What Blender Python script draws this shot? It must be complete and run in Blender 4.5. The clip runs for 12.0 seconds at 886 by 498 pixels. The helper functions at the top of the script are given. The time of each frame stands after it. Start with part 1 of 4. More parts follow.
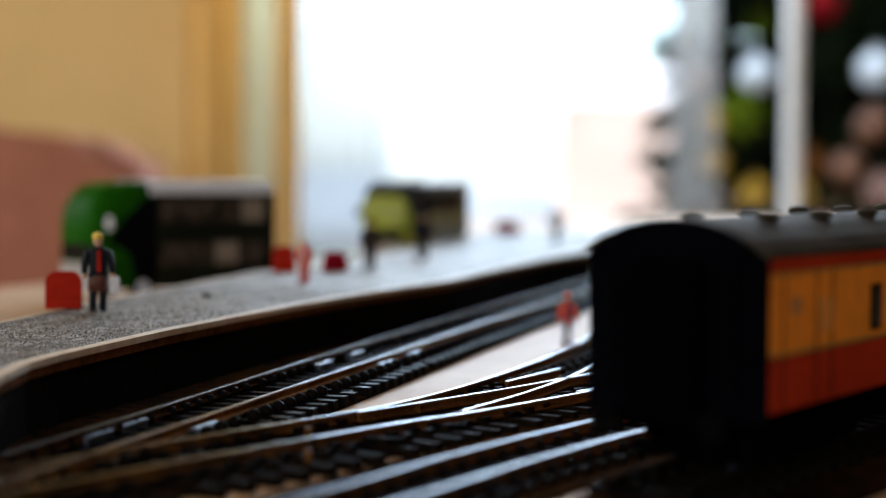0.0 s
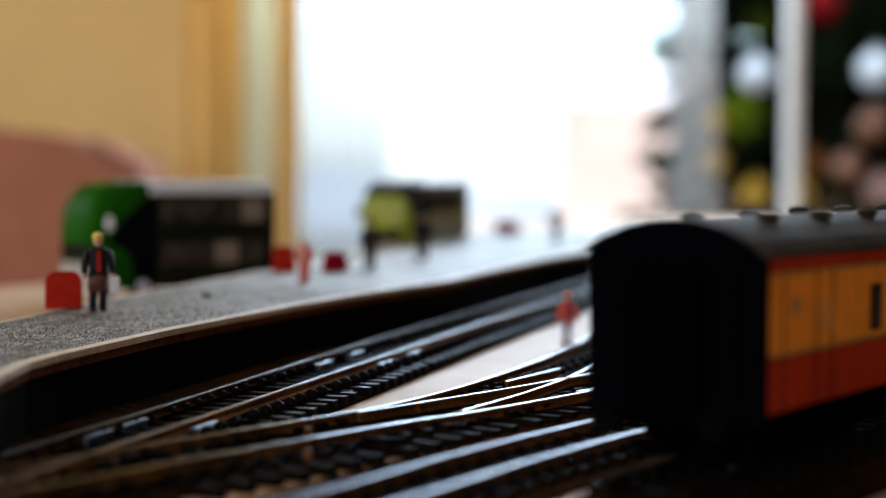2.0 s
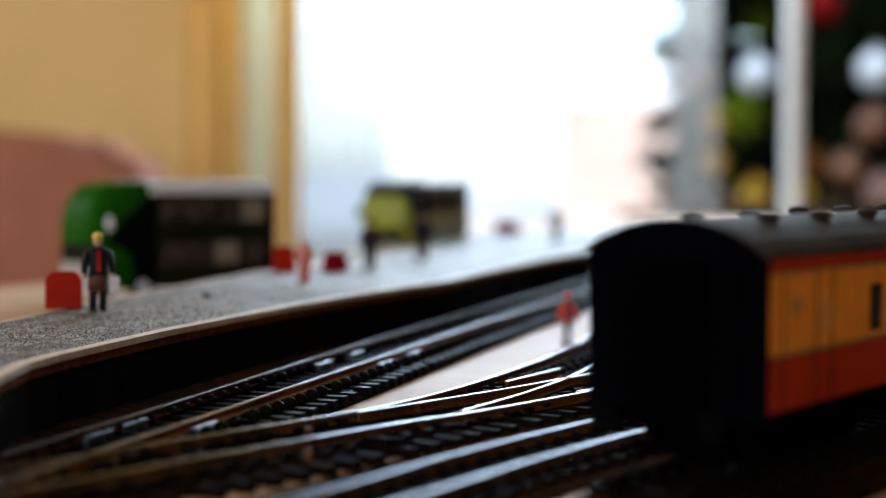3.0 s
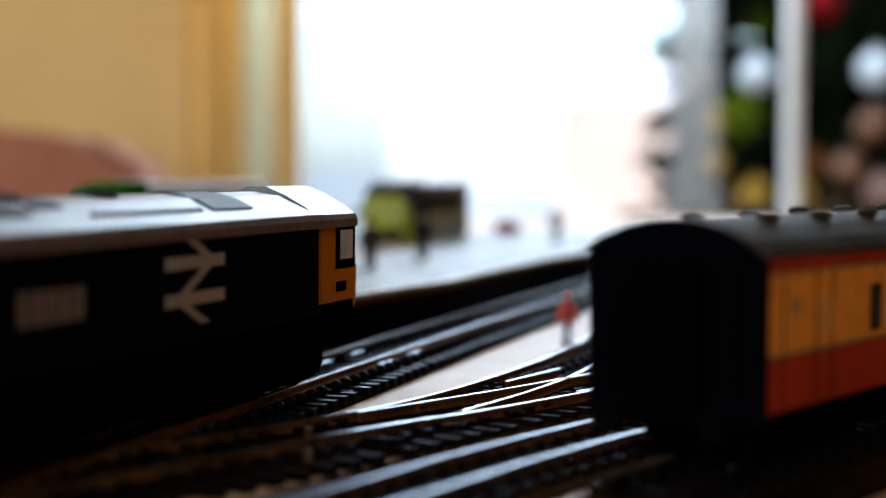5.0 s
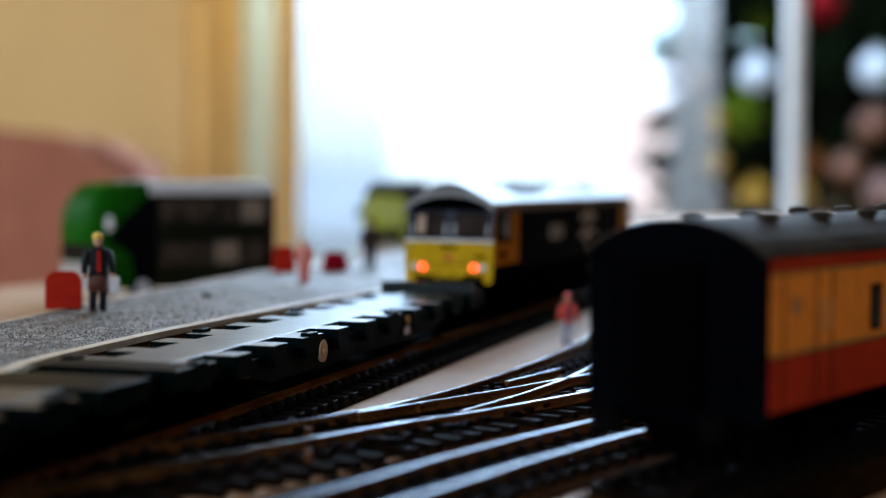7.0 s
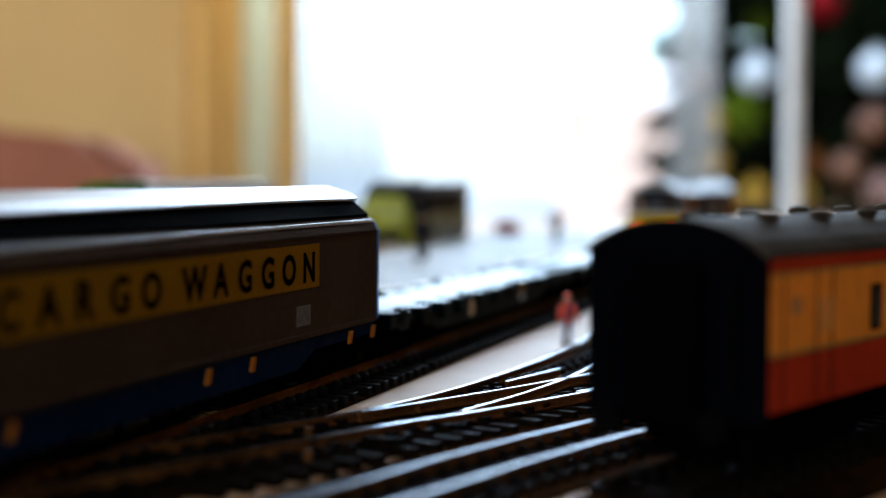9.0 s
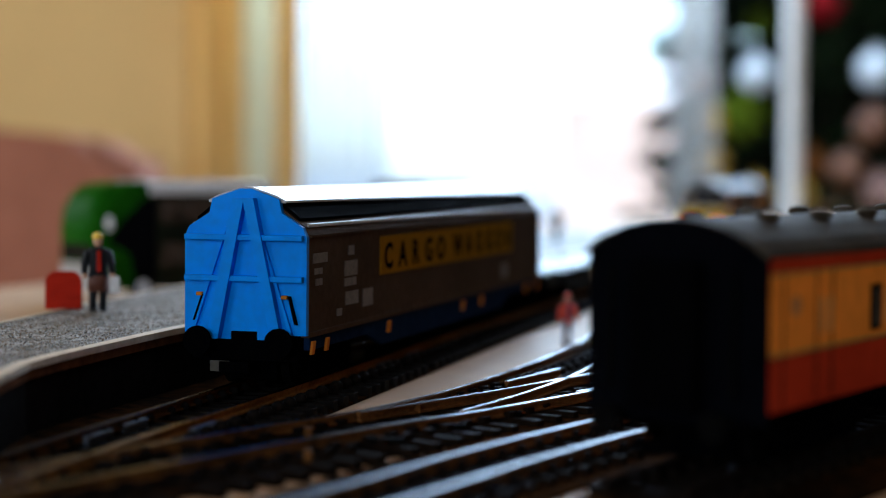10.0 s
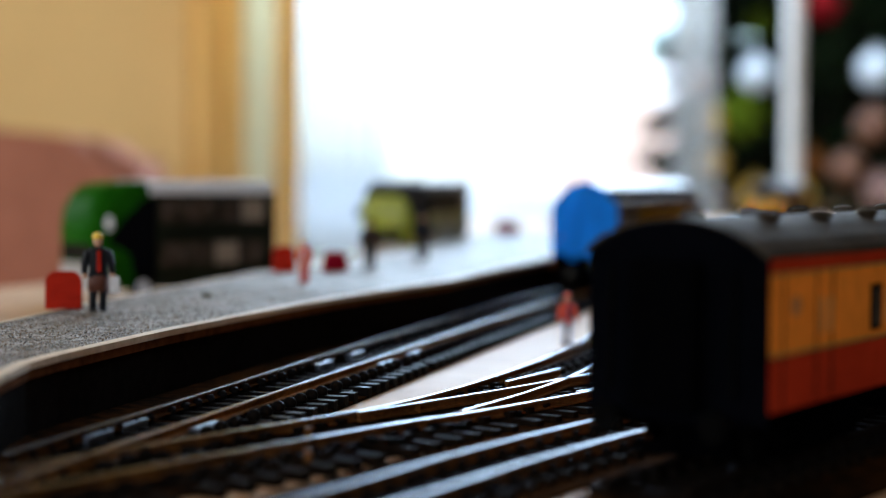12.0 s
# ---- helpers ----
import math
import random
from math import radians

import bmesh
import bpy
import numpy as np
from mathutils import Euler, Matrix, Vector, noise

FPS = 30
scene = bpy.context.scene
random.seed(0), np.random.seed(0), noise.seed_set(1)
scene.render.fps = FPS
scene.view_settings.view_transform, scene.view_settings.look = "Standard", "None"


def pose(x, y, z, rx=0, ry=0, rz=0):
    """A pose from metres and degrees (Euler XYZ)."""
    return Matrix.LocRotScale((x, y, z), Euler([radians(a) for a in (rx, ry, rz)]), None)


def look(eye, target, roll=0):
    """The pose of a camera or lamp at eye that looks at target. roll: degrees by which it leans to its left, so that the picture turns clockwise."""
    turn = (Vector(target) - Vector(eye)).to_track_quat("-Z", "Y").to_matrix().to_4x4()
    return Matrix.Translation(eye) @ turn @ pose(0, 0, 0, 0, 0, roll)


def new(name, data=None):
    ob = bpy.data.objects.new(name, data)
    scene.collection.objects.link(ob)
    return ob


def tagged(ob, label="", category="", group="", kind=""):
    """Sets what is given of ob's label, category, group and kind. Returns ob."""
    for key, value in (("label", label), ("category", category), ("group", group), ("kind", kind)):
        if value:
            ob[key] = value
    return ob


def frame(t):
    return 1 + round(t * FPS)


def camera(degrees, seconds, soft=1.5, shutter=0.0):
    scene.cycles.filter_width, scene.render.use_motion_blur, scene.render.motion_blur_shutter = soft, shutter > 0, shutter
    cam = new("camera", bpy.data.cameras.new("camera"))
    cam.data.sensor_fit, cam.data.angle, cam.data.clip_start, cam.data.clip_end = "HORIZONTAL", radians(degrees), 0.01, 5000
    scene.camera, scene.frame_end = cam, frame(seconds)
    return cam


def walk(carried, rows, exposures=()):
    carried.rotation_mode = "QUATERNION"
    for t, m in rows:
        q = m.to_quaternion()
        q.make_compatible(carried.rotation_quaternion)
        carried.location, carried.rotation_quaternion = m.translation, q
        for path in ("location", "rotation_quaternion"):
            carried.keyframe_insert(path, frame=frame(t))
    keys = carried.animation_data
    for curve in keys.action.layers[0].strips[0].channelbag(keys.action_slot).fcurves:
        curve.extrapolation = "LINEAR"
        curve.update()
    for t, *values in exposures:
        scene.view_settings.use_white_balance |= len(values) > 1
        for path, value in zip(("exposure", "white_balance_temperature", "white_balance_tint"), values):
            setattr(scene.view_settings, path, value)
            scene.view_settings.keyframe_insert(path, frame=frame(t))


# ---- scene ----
cam = camera(29.42, 12.0, soft=1.1)
cam.data.dof.use_dof = True
cam.data.dof.focus_distance = 0.45
cam.data.dof.aperture_fstop = 7.8
RAIL = 0.005                      # rail head above the baseboard
EYE = (0.0, 0.0, 0.0631)
AIM = (0.0, math.cos(0.04627), 0.0631 - math.sin(0.04627))
# the clip's camera cools and brightens its picture a little while the train passes
TONE = [(0.0, 1.58, 6350, 10), (2.5, 1.6, 6320, 10), (4.8, 1.63, 6200, 9), (6.0, 1.6, 6050, 8.5), (6.5, 1.64, 5850, 8), (7.0, 1.73, 5550, 7), (8.8, 1.66, 6000, 8),
        (9.5, 1.64, 5700, 7), (10.0, 1.6, 5700, 7), (11.0, 1.74, 5500, 7), (12.0, 1.78, 5950, 8)]
walk(cam, [(0.0, look(EYE, AIM, 0.53)), (12.0, look(EYE, AIM, 0.53))], exposures=TONE)

# ---------------------------------------------------------------- light
world = bpy.data.worlds.new("sky")
scene.world = world
world.use_nodes = True
wn = world.node_tree.nodes
sky = wn.new("ShaderNodeTexSky")
sky.sky_type = "NISHITA"
sky.sun_disc = False
sky.sun_elevation, sky.sun_rotation = radians(40), radians(143)
wn["Background"].inputs["Strength"].default_value = 0.14
world.node_tree.links.new(sky.outputs[0], wn["Background"].inputs["Color"])

sun = new("sun", bpy.data.lights.new("sun", "SUN"))
sun.data.energy, sun.data.angle, sun.data.color = 3.0, radians(2), (1.0, 0.96, 0.9)
sun.matrix_world = look((3.0, -4.0, 4.2), (0, 0, 0))


def area_lamp(name, place, aim, sx, sz, watts, colour):
    lamp = new(name, bpy.data.lights.new(name, "AREA"))
    lamp.data.shape, lamp.data.size, lamp.data.size_y = "RECTANGLE", sx, sz
    lamp.data.energy, lamp.data.color = watts, colour
    lamp.matrix_world = look(place, aim)
    return lamp


area_lamp("window_daylight", (0.3, 3.03, 0.9), (0.25, 0.6, 0.0), 1.38, 0.96, 17, (0.75, 0.88, 1.0))
# three fill lamps, added in made-up openings outside the view
area_lamp("back_fill_light", (-0.9, -3.18, 0.75), (-0.1, 0.4, 0.1), 1.1, 1.1, 8, (1.0, 0.96, 0.9))
area_lamp("side_fill_light", (-1.93, -1.3, 0.75), (0.0, 0.5, 0.1), 0.9, 1.1, 3.0, (1.0, 0.97, 0.92))
area_lamp("far_side_fill_light", (-1.93, 1.5, 0.75), (0.0, 2.4, 0.3), 1.1, 1.1, 7.5, (1.0, 0.94, 0.84))

# ---------------------------------------------------------------- materials
MATS = {}


def mat(name, colour, rough=0.5, metal=0.0, grain=300.0, vary=0.18, bump=0.15, wear=None, coat=0.0, spec=0.5, share=0.5, edge=(0.42, 0.68)):
    """Principled paint or plastic with fine grain and slow stains; wear: a second colour in patches."""
    if name in MATS:
        return MATS[name]
    m = MATS[name] = bpy.data.materials.new(name)
    m.use_nodes = True
    n, ln = m.node_tree.nodes, m.node_tree.links
    b = n["Principled BSDF"]
    tc = n.new("ShaderNodeTexCoord")
    fine = n.new("ShaderNodeTexNoise")
    fine.inputs["Scale"].default_value, fine.inputs["Detail"].default_value = grain, 5
    slow = n.new("ShaderNodeTexNoise")
    slow.inputs["Scale"].default_value, slow.inputs["Detail"].default_value = grain / 11.0, 3
    for t in (fine, slow):
        ln.new(tc.outputs["Object"], t.inputs["Vector"])
    mix = n.new("ShaderNodeMix")
    mix.data_type = "RGBA"
    c2 = wear if wear else tuple(c * (1 - vary * 1.6) for c in colour)
    mix.inputs[6].default_value = (*colour, 1)
    mix.inputs[7].default_value = (*c2, 1)
    ramp = n.new("ShaderNodeMapRange")
    ramp.inputs["From Min"].default_value, ramp.inputs["From Max"].default_value = edge
    addn = n.new("ShaderNodeMath")
    addn.operation = "MULTIPLY_ADD"
    addn.inputs[1].default_value = share
    half = n.new("ShaderNodeMath")
    half.operation = "MULTIPLY"
    half.inputs[1].default_value = 1 - share
    ln.new(fine.outputs["Fac"], addn.inputs[0])
    ln.new(slow.outputs["Fac"], half.inputs[0])
    ln.new(half.outputs[0], addn.inputs[2])
    ln.new(addn.outputs[0], ramp.inputs["Value"])
    ln.new(ramp.outputs[0], mix.inputs[0])
    ln.new(mix.outputs[2], b.inputs["Base Color"])
    rr = n.new("ShaderNodeMapRange")
    rr.inputs["To Min"].default_value, rr.inputs["To Max"].default_value = max(rough - 0.08, 0.02), min(rough + 0.1, 1)
    ln.new(slow.outputs["Fac"], rr.inputs["Value"])
    ln.new(rr.outputs[0], b.inputs["Roughness"])
    b.inputs["Metallic"].default_value = metal
    b.inputs["Coat Weight"].default_value = coat
    b.inputs["Specular IOR Level"].default_value = spec
    if spec < 0.2:
        b.inputs["IOR"].default_value = 1.01 + spec
    if bump:
        bp = n.new("ShaderNodeBump")
        bp.inputs["Strength"].default_value, bp.inputs["Distance"].default_value = bump, 0.3 / grain
        ln.new(fine.outputs["Fac"], bp.inputs["Height"])
        ln.new(bp.outputs[0], b.inputs["Normal"])
    return m


def glow(name, colour, strength):
    m = MATS.get(name)
    if not m:
        m = MATS[name] = bpy.data.materials.new(name)
        m.use_nodes = True
        b = m.node_tree.nodes["Principled BSDF"]
        b.inputs["Base Color"].default_value = (*colour, 1)
        b.inputs["Emission Color"].default_value = (*colour, 1)
        b.inputs["Emission Strength"].default_value = strength
    return m


def glass(name, colour=(0.9, 0.95, 1.0)):
    m = MATS.get(name)
    if not m:
        m = MATS[name] = bpy.data.materials.new(name)
        m.use_nodes = True
        b = m.node_tree.nodes["Principled BSDF"]
        b.inputs["Base Color"].default_value = (*colour, 1)
        b.inputs["Roughness"].default_value = 0.03
        b.inputs["Transmission Weight"].default_value = 1.0
        b.inputs["IOR"].default_value = 1.45
    return m


WALL = mat("wall_paint", (0.68, 0.46, 0.185), 0.85, grain=60, vary=0.06, bump=0.1)
# dark colour for the unseen walls, added to keep bounced light down
DWALL = mat("bounce_cut_paint", (0.06, 0.045, 0.035), 0.9, grain=60, vary=0.1, bump=0.1)
# near-black stands in for shade between sleepers; the orange-brown flecks are rust
TSHADE = mat("track_shade", (0.008, 0.005, 0.003), 0.9, grain=260, vary=0.4, bump=0.6, wear=(0.055, 0.021, 0.0045), spec=0.05)
CEIL = mat("ceiling_paint", (0.6, 0.57, 0.52), 0.9, grain=60, vary=0.04)
FLOOR = mat("carpet", (0.16, 0.11, 0.08), 0.95, grain=250, vary=0.3, bump=0.5)
CURTAIN = mat("curtain_cloth", (0.84, 0.6, 0.24), 0.85, grain=500, vary=0.12, bump=0.3)
SHEER = mat("net_curtain", (0.6, 0.63, 0.66), 0.8, grain=700, vary=0.06, bump=0.2)


def see_through(m, share):
    """Thin cloth: part of the light comes through it."""
    n, ln = m.node_tree.nodes, m.node_tree.links
    tr = n.new("ShaderNodeBsdfTranslucent")
    mx = n.new("ShaderNodeMixShader")
    b = n["Principled BSDF"]
    src = b.inputs["Base Color"].links[0].from_socket
    ln.new(src, tr.inputs["Color"])
    mx.inputs[0].default_value = share
    ln.new(b.outputs[0], mx.inputs[1])
    ln.new(tr.outputs[0], mx.inputs[2])
    ln.new(mx.outputs[0], n["Material Output"].inputs["Surface"])


see_through(SHEER, 0.85)
see_through(CURTAIN, 0.4)


def netted(m, share):
    """Open weave: a share of the cloth is holes."""
    n, ln = m.node_tree.nodes, m.node_tree.links
    tr = n.new("ShaderNodeBsdfTransparent")
    mx = n.new("ShaderNodeMixShader")
    out = n["Material Output"]
    src = out.inputs["Surface"].links[0].from_socket
    mx.inputs[0].default_value = share
    ln.new(src, mx.inputs[1])
    ln.new(tr.outputs[0], mx.inputs[2])
    ln.new(mx.outputs[0], out.inputs["Surface"])


netted(SHEER, 0.5)
SHEER2 = mat("thin_net", (0.46, 0.44, 0.41), 0.8, grain=700, vary=0.06, bump=0.2)
see_through(SHEER2, 0.6)
netted(SHEER2, 0.62)
WHITE = mat("white_gloss", (0.8, 0.8, 0.78), 0.35, grain=80, vary=0.05, bump=0.05)
SOFA = mat("sofa_cloth", (0.34, 0.13, 0.075), 0.92, grain=350, vary=0.16, bump=0.4)
BOARD = mat("board_ply", (0.5, 0.285, 0.135), 0.6, grain=45, vary=0.16, bump=0.1, wear=(0.4, 0.23, 0.11), spec=0.42)
PLAT = mat("platform_grit", (0.26, 0.235, 0.2), 0.55, grain=1500, vary=0.5, bump=1.0, wear=(0.045, 0.03, 0.014), share=0.62, edge=(0.45, 0.56), spec=0.2)
EDGE = mat("platform_edge_card", (0.66, 0.52, 0.36), 0.55, grain=300, vary=0.2, wear=(0.45, 0.33, 0.2))
# near-black wall colour carries the shade below the platform edge
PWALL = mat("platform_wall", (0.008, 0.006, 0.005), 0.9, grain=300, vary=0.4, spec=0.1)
STEEL = mat("rail_steel", (0.25, 0.26, 0.29), 0.19, 1.0, grain=500, vary=0.2, bump=0.1)
STEELM = mat("rail_steel_dim", (0.045, 0.04, 0.036), 0.2, 1.0, grain=500, vary=0.35, bump=0.15)
STEELD = mat("rail_steel_dull", (0.032, 0.046, 0.074), 0.34, 1.0, grain=500, vary=0.25, bump=0.1)
GRIT = mat("grit_grain", (0.62, 0.6, 0.57), 0.2, grain=900, vary=0.4, bump=0)
RUST = mat("rail_rust", (0.13, 0.054, 0.015), 0.65, 0.0, grain=600, vary=0.4, bump=0.3, spec=0.15)
RUSTM = mat("rail_rust_orange", (0.26, 0.11, 0.026), 0.6, 0.0, grain=500, vary=0.45, bump=0.3, spec=0.12)
# the orange rust again, darkened for shade on the far rail's web
RUST_SHADE = mat("rail_rust_shaded", (0.075, 0.032, 0.009), 0.65, 0.0, grain=500, vary=0.5, bump=0.3, spec=0.08)
# rail colour blackened for the shade under the coach
SIDING_SHADE = mat("siding_rail_shade", (0.014, 0.01, 0.008), 0.85, grain=400, vary=0.4, bump=0.3, spec=0.03)
RUSTD = mat("rail_rust_dark", (0.15, 0.062, 0.016), 0.6, grain=400, vary=0.6, bump=0.4, spec=0.12)
SLEEPER = mat("sleeper_plastic", (0.006, 0.0052, 0.005), 0.27, grain=600, vary=0.35, bump=0.25, spec=0.07, wear=(0.016, 0.01, 0.006), edge=(0.52, 0.75))
SLEEPERD = mat("sleeper_dark", (0.0045, 0.004, 0.0038), 0.42, grain=600, vary=0.4, bump=0.4, spec=0.05, wear=(0.015, 0.008, 0.004))
BLACK = mat("black_plastic", (0.0012, 0.0012, 0.0015), 0.6, grain=400, vary=0.3, spec=0.03)
DARKGREY = mat("underframe_grey", (0.003, 0.003, 0.003), 0.65, grain=400, vary=0.35, spec=0.06)
YEL = mat("loco_yellow", (0.64, 0.41, 0.004), 0.45, grain=220, vary=0.14, bump=0.08, spec=0.15)
ORA = mat("loco_orange", (0.62, 0.2, 0.012), 0.5, grain=300, vary=0.1, bump=0.05, spec=0.05)
NAVY = mat("loco_dark_blue", (0.0042, 0.0046, 0.0062), 0.5, grain=300, vary=0.25, bump=0.05, spec=0.05)
CABBLUE = mat("cab_surround_blue", (0.012, 0.02, 0.042), 0.45, grain=300, vary=0.15, spec=0.3)
ROOFG = mat("roof_grey", (0.22, 0.235, 0.25), 0.42, grain=250, vary=0.15, wear=(0.2, 0.2, 0.2))
ROOFD = mat("roof_dark", (0.012, 0.012, 0.014), 0.6, grain=250, spec=0.25)
GREYB = mat("gutter_brown", (0.2, 0.13, 0.09), 0.55, grain=250, vary=0.2, spec=0.1)
LOGO = mat("transfer_white", (0.42, 0.3, 0.2), 0.5, grain=400, vary=0.1)
SCREEN = mat("cab_screen", (0.042, 0.032, 0.026), 0.2, grain=120, vary=0.5, bump=0.0, spec=0.12)
WIN = mat("model_glazing", (0.022, 0.019, 0.016), 0.12, grain=200, vary=0.4, bump=0.0, spec=0.14)
WINL = mat("model_window_bright", (0.45, 0.47, 0.5), 0.1, grain=200, vary=0.2, bump=0.0)
TAIL = glow("tail_lamp", (1.0, 0.045, 0.003), 2.0)
# the flat wagons' green, darkened as if in shade
FLAT_SHADE = mat("flat_green_shaded", (0.003, 0.0065, 0.0065), 0.36, grain=300, vary=0.25, wear=(0.002, 0.004, 0.004), spec=0.1)
WBLUE = mat("wagon_blue", (0.004, 0.24, 0.88), 0.55, grain=300, vary=0.14, bump=0.05, spec=0.2)
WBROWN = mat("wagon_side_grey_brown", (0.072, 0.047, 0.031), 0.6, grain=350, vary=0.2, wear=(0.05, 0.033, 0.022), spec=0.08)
# the same green, lightened as if lit from above
FLAT_LIT = mat("flat_green_lit", (0.009, 0.018, 0.02), 0.34, grain=300, vary=0.3, wear=(0.008, 0.015, 0.016), spec=0.2)
WROOF = mat("wagon_roof_silver", (0.32, 0.34, 0.37), 0.32, 0.4, grain=250, vary=0.12)
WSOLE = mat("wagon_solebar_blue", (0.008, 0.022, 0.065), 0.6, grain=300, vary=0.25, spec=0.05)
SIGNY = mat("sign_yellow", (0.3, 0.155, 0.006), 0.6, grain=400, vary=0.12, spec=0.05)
SIGNK = mat("sign_black", (0.004, 0.004, 0.003), 0.6, grain=400, spec=0.03)
CRED = mat("coach_crimson", (0.45, 0.038, 0.012), 0.5, grain=300, vary=0.15, spec=0.05)
CCREAM = mat("coach_cream", (0.92, 0.3, 0.035), 0.5, grain=300, vary=0.16, spec=0.05)
CROOF = mat("coach_roof_grey", (0.055, 0.042, 0.029), 0.68, grain=250, vary=0.3, spec=0.12)
BGREEN = mat("bus_green", (0.014, 0.1, 0.004), 0.3, grain=200, vary=0.15, bump=0.02, spec=0.12)
BLIME = mat("bus_lime", (0.3, 0.34, 0.01), 0.35, grain=200, vary=0.12, bump=0.02)
BUSW = mat("bus_white", (0.8, 0.84, 0.9), 0.18, grain=200, vary=0.06, bump=0.02)
RED = mat("bench_red", (0.42, 0.022, 0.01), 0.5, grain=300, vary=0.15, spec=0.12)
DRED = mat("box_dark_red", (0.26, 0.005, 0.018), 0.5, grain=300, vary=0.15, spec=0.12)
SKIN = mat("figure_skin", (0.5, 0.28, 0.18), 0.6, grain=500)
FYEL = mat("figure_yellow", (0.75, 0.5, 0.03), 0.5, grain=500)
FDARK = mat("figure_dark", (0.007, 0.008, 0.011), 0.7, grain=500, spec=0.25)
FBROWN = mat("figure_brown", (0.1, 0.03, 0.015), 0.6, grain=500)
FORANGE = mat("figure_orange", (0.62, 0.055, 0.018), 0.5, grain=500)
FBLUE = mat("figure_blue", (0.02, 0.03, 0.12), 0.6, grain=500)
FWHITE = mat("figure_white", (0.75, 0.75, 0.76), 0.6, grain=500)


# ---------------------------------------------------------------- mesh helpers (railway pieces are given in millimetres)
def bx(bm, x0, x1, y0, y1, z0, z1, bevel=0.0, slot=0):
    v = [bm.verts.new((x, y, z)) for x in (x0, x1) for y in (y0, y1) for z in (z0, z1)]
    fs = [bm.faces.new([v[i] for i in q]) for q in ((0, 1, 3, 2), (4, 6, 7, 5), (0, 4, 5, 1), (2, 3, 7, 6), (0, 2, 6, 4), (1, 5, 7, 3))]
    for f in fs:
        f.material_index = slot
    if bevel:
        es = list({e for f in fs for e in f.edges})
        r = bmesh.ops.bevel(bm, geom=es, offset=bevel, segments=2, profile=0.5, affect="EDGES")
        for f in r["faces"]:
            f.material_index = slot
    return bm


def prism(bm, pts, a, b, axis="y", slot=0):
    """A closed outline drawn out from a to b. axis y: outline in x, z; axis z: in x, y; axis x: in y, z."""
    def at(p, c):
        return {"y": (p[0], c, p[1]), "z": (p[0], p[1], c), "x": (c, p[0], p[1])}[axis]
    lo = [bm.verts.new(at(p, a)) for p in pts]
    hi = [bm.verts.new(at(p, b)) for p in pts]
    fs = [bm.faces.new(lo), bm.faces.new(hi[::-1])]
    n = len(pts)
    for i in range(n):
        fs.append(bm.faces.new((lo[i], hi[i], hi[(i + 1) % n], lo[(i + 1) % n])))
    for f in fs:
        f.material_index = slot
    return bm


def cyl(bm, p, r, h, axis="z", seg=16, r2=None, slot=0):
    rot = {"z": Matrix(), "y": Matrix.Rotation(-math.pi / 2, 4, "X"), "x": Matrix.Rotation(math.pi / 2, 4, "Y")}[axis]
    m = Matrix.Translation(p) @ rot @ Matrix.Translation((0, 0, h / 2))
    r_ = bmesh.ops.create_cone(bm, cap_ends=True, segments=seg, radius1=r, radius2=r if r2 is None else r2, depth=h, matrix=m)
    for f in {f for v in r_["verts"] for f in v.link_faces}:
        f.material_index = slot
    return bm


def ball(bm, p, rx, ry, rz, seg=14, slot=0):
    r_ = bmesh.ops.create_uvsphere(bm, u_segments=seg, v_segments=seg * 2 // 3, radius=1, matrix=Matrix.Translation(p) @ Matrix.Diagonal((rx, ry, rz, 1)))
    for f in {f for v in r_["verts"] for f in v.link_faces}:
        f.material_index = slot
        f.smooth = True
    return bm


def loft(bm, rings, slot=0, caps=True, smooth=False):
    vs = [[bm.verts.new(p) for p in ring] for ring in rings]
    n = len(vs[0])
    fs = []
    for a, b in zip(vs, vs[1:]):
        for i in range(n):
            fs.append(bm.faces.new((a[i], b[i], b[(i + 1) % n], a[(i + 1) % n])))
    if caps:
        fs += [bm.faces.new(vs[0][::-1]), bm.faces.new(vs[-1])]
    for f in fs:
        f.material_index = slot
        f.smooth = smooth
    return bm


def mesh(name, bm, *mats, unit=0.001):
    if unit != 1:
        bmesh.ops.scale(bm, vec=(unit,) * 3, verts=bm.verts)
    bmesh.ops.recalc_face_normals(bm, faces=bm.faces)
    me = bpy.data.meshes.new(name)
    bm.to_mesh(me)
    bm.free()
    for m in mats:
        me.materials.append(m)
    return me


def part(name, bm, material, parent, label="", unit=0.001):
    """Links a bmesh as one mesh object under a thing or under a part."""
    mats = material if isinstance(material, (tuple, list)) else (material,)
    ob = new(name, mesh(name, bm, *mats, unit=unit))
    ob.parent = parent
    if label:
        tagged(ob, label)
    return ob


def thing(name, m, label, category, group=""):
    ob = new(name)
    ob.empty_display_size = 0.01
    ob.matrix_basis = m
    return tagged(ob, label, category, group)


def B():
    return bmesh.new()


def text_bm(body, size, depth):
    """Raised lettering in the built-in font, in millimetres, lying in x, y."""
    cu = bpy.data.curves.new("letters", "FONT")
    cu.body, cu.size, cu.extrude, cu.resolution_u, cu.offset = body, size, depth, 3, 0.32
    ob = bpy.data.objects.new("letters", cu)
    me = bpy.data.meshes.new_from_object(ob)
    bm = B()
    bm.from_mesh(me)
    bpy.data.objects.remove(ob)
    bpy.data.meshes.remove(me)
    bpy.data.curves.remove(cu)
    return bm


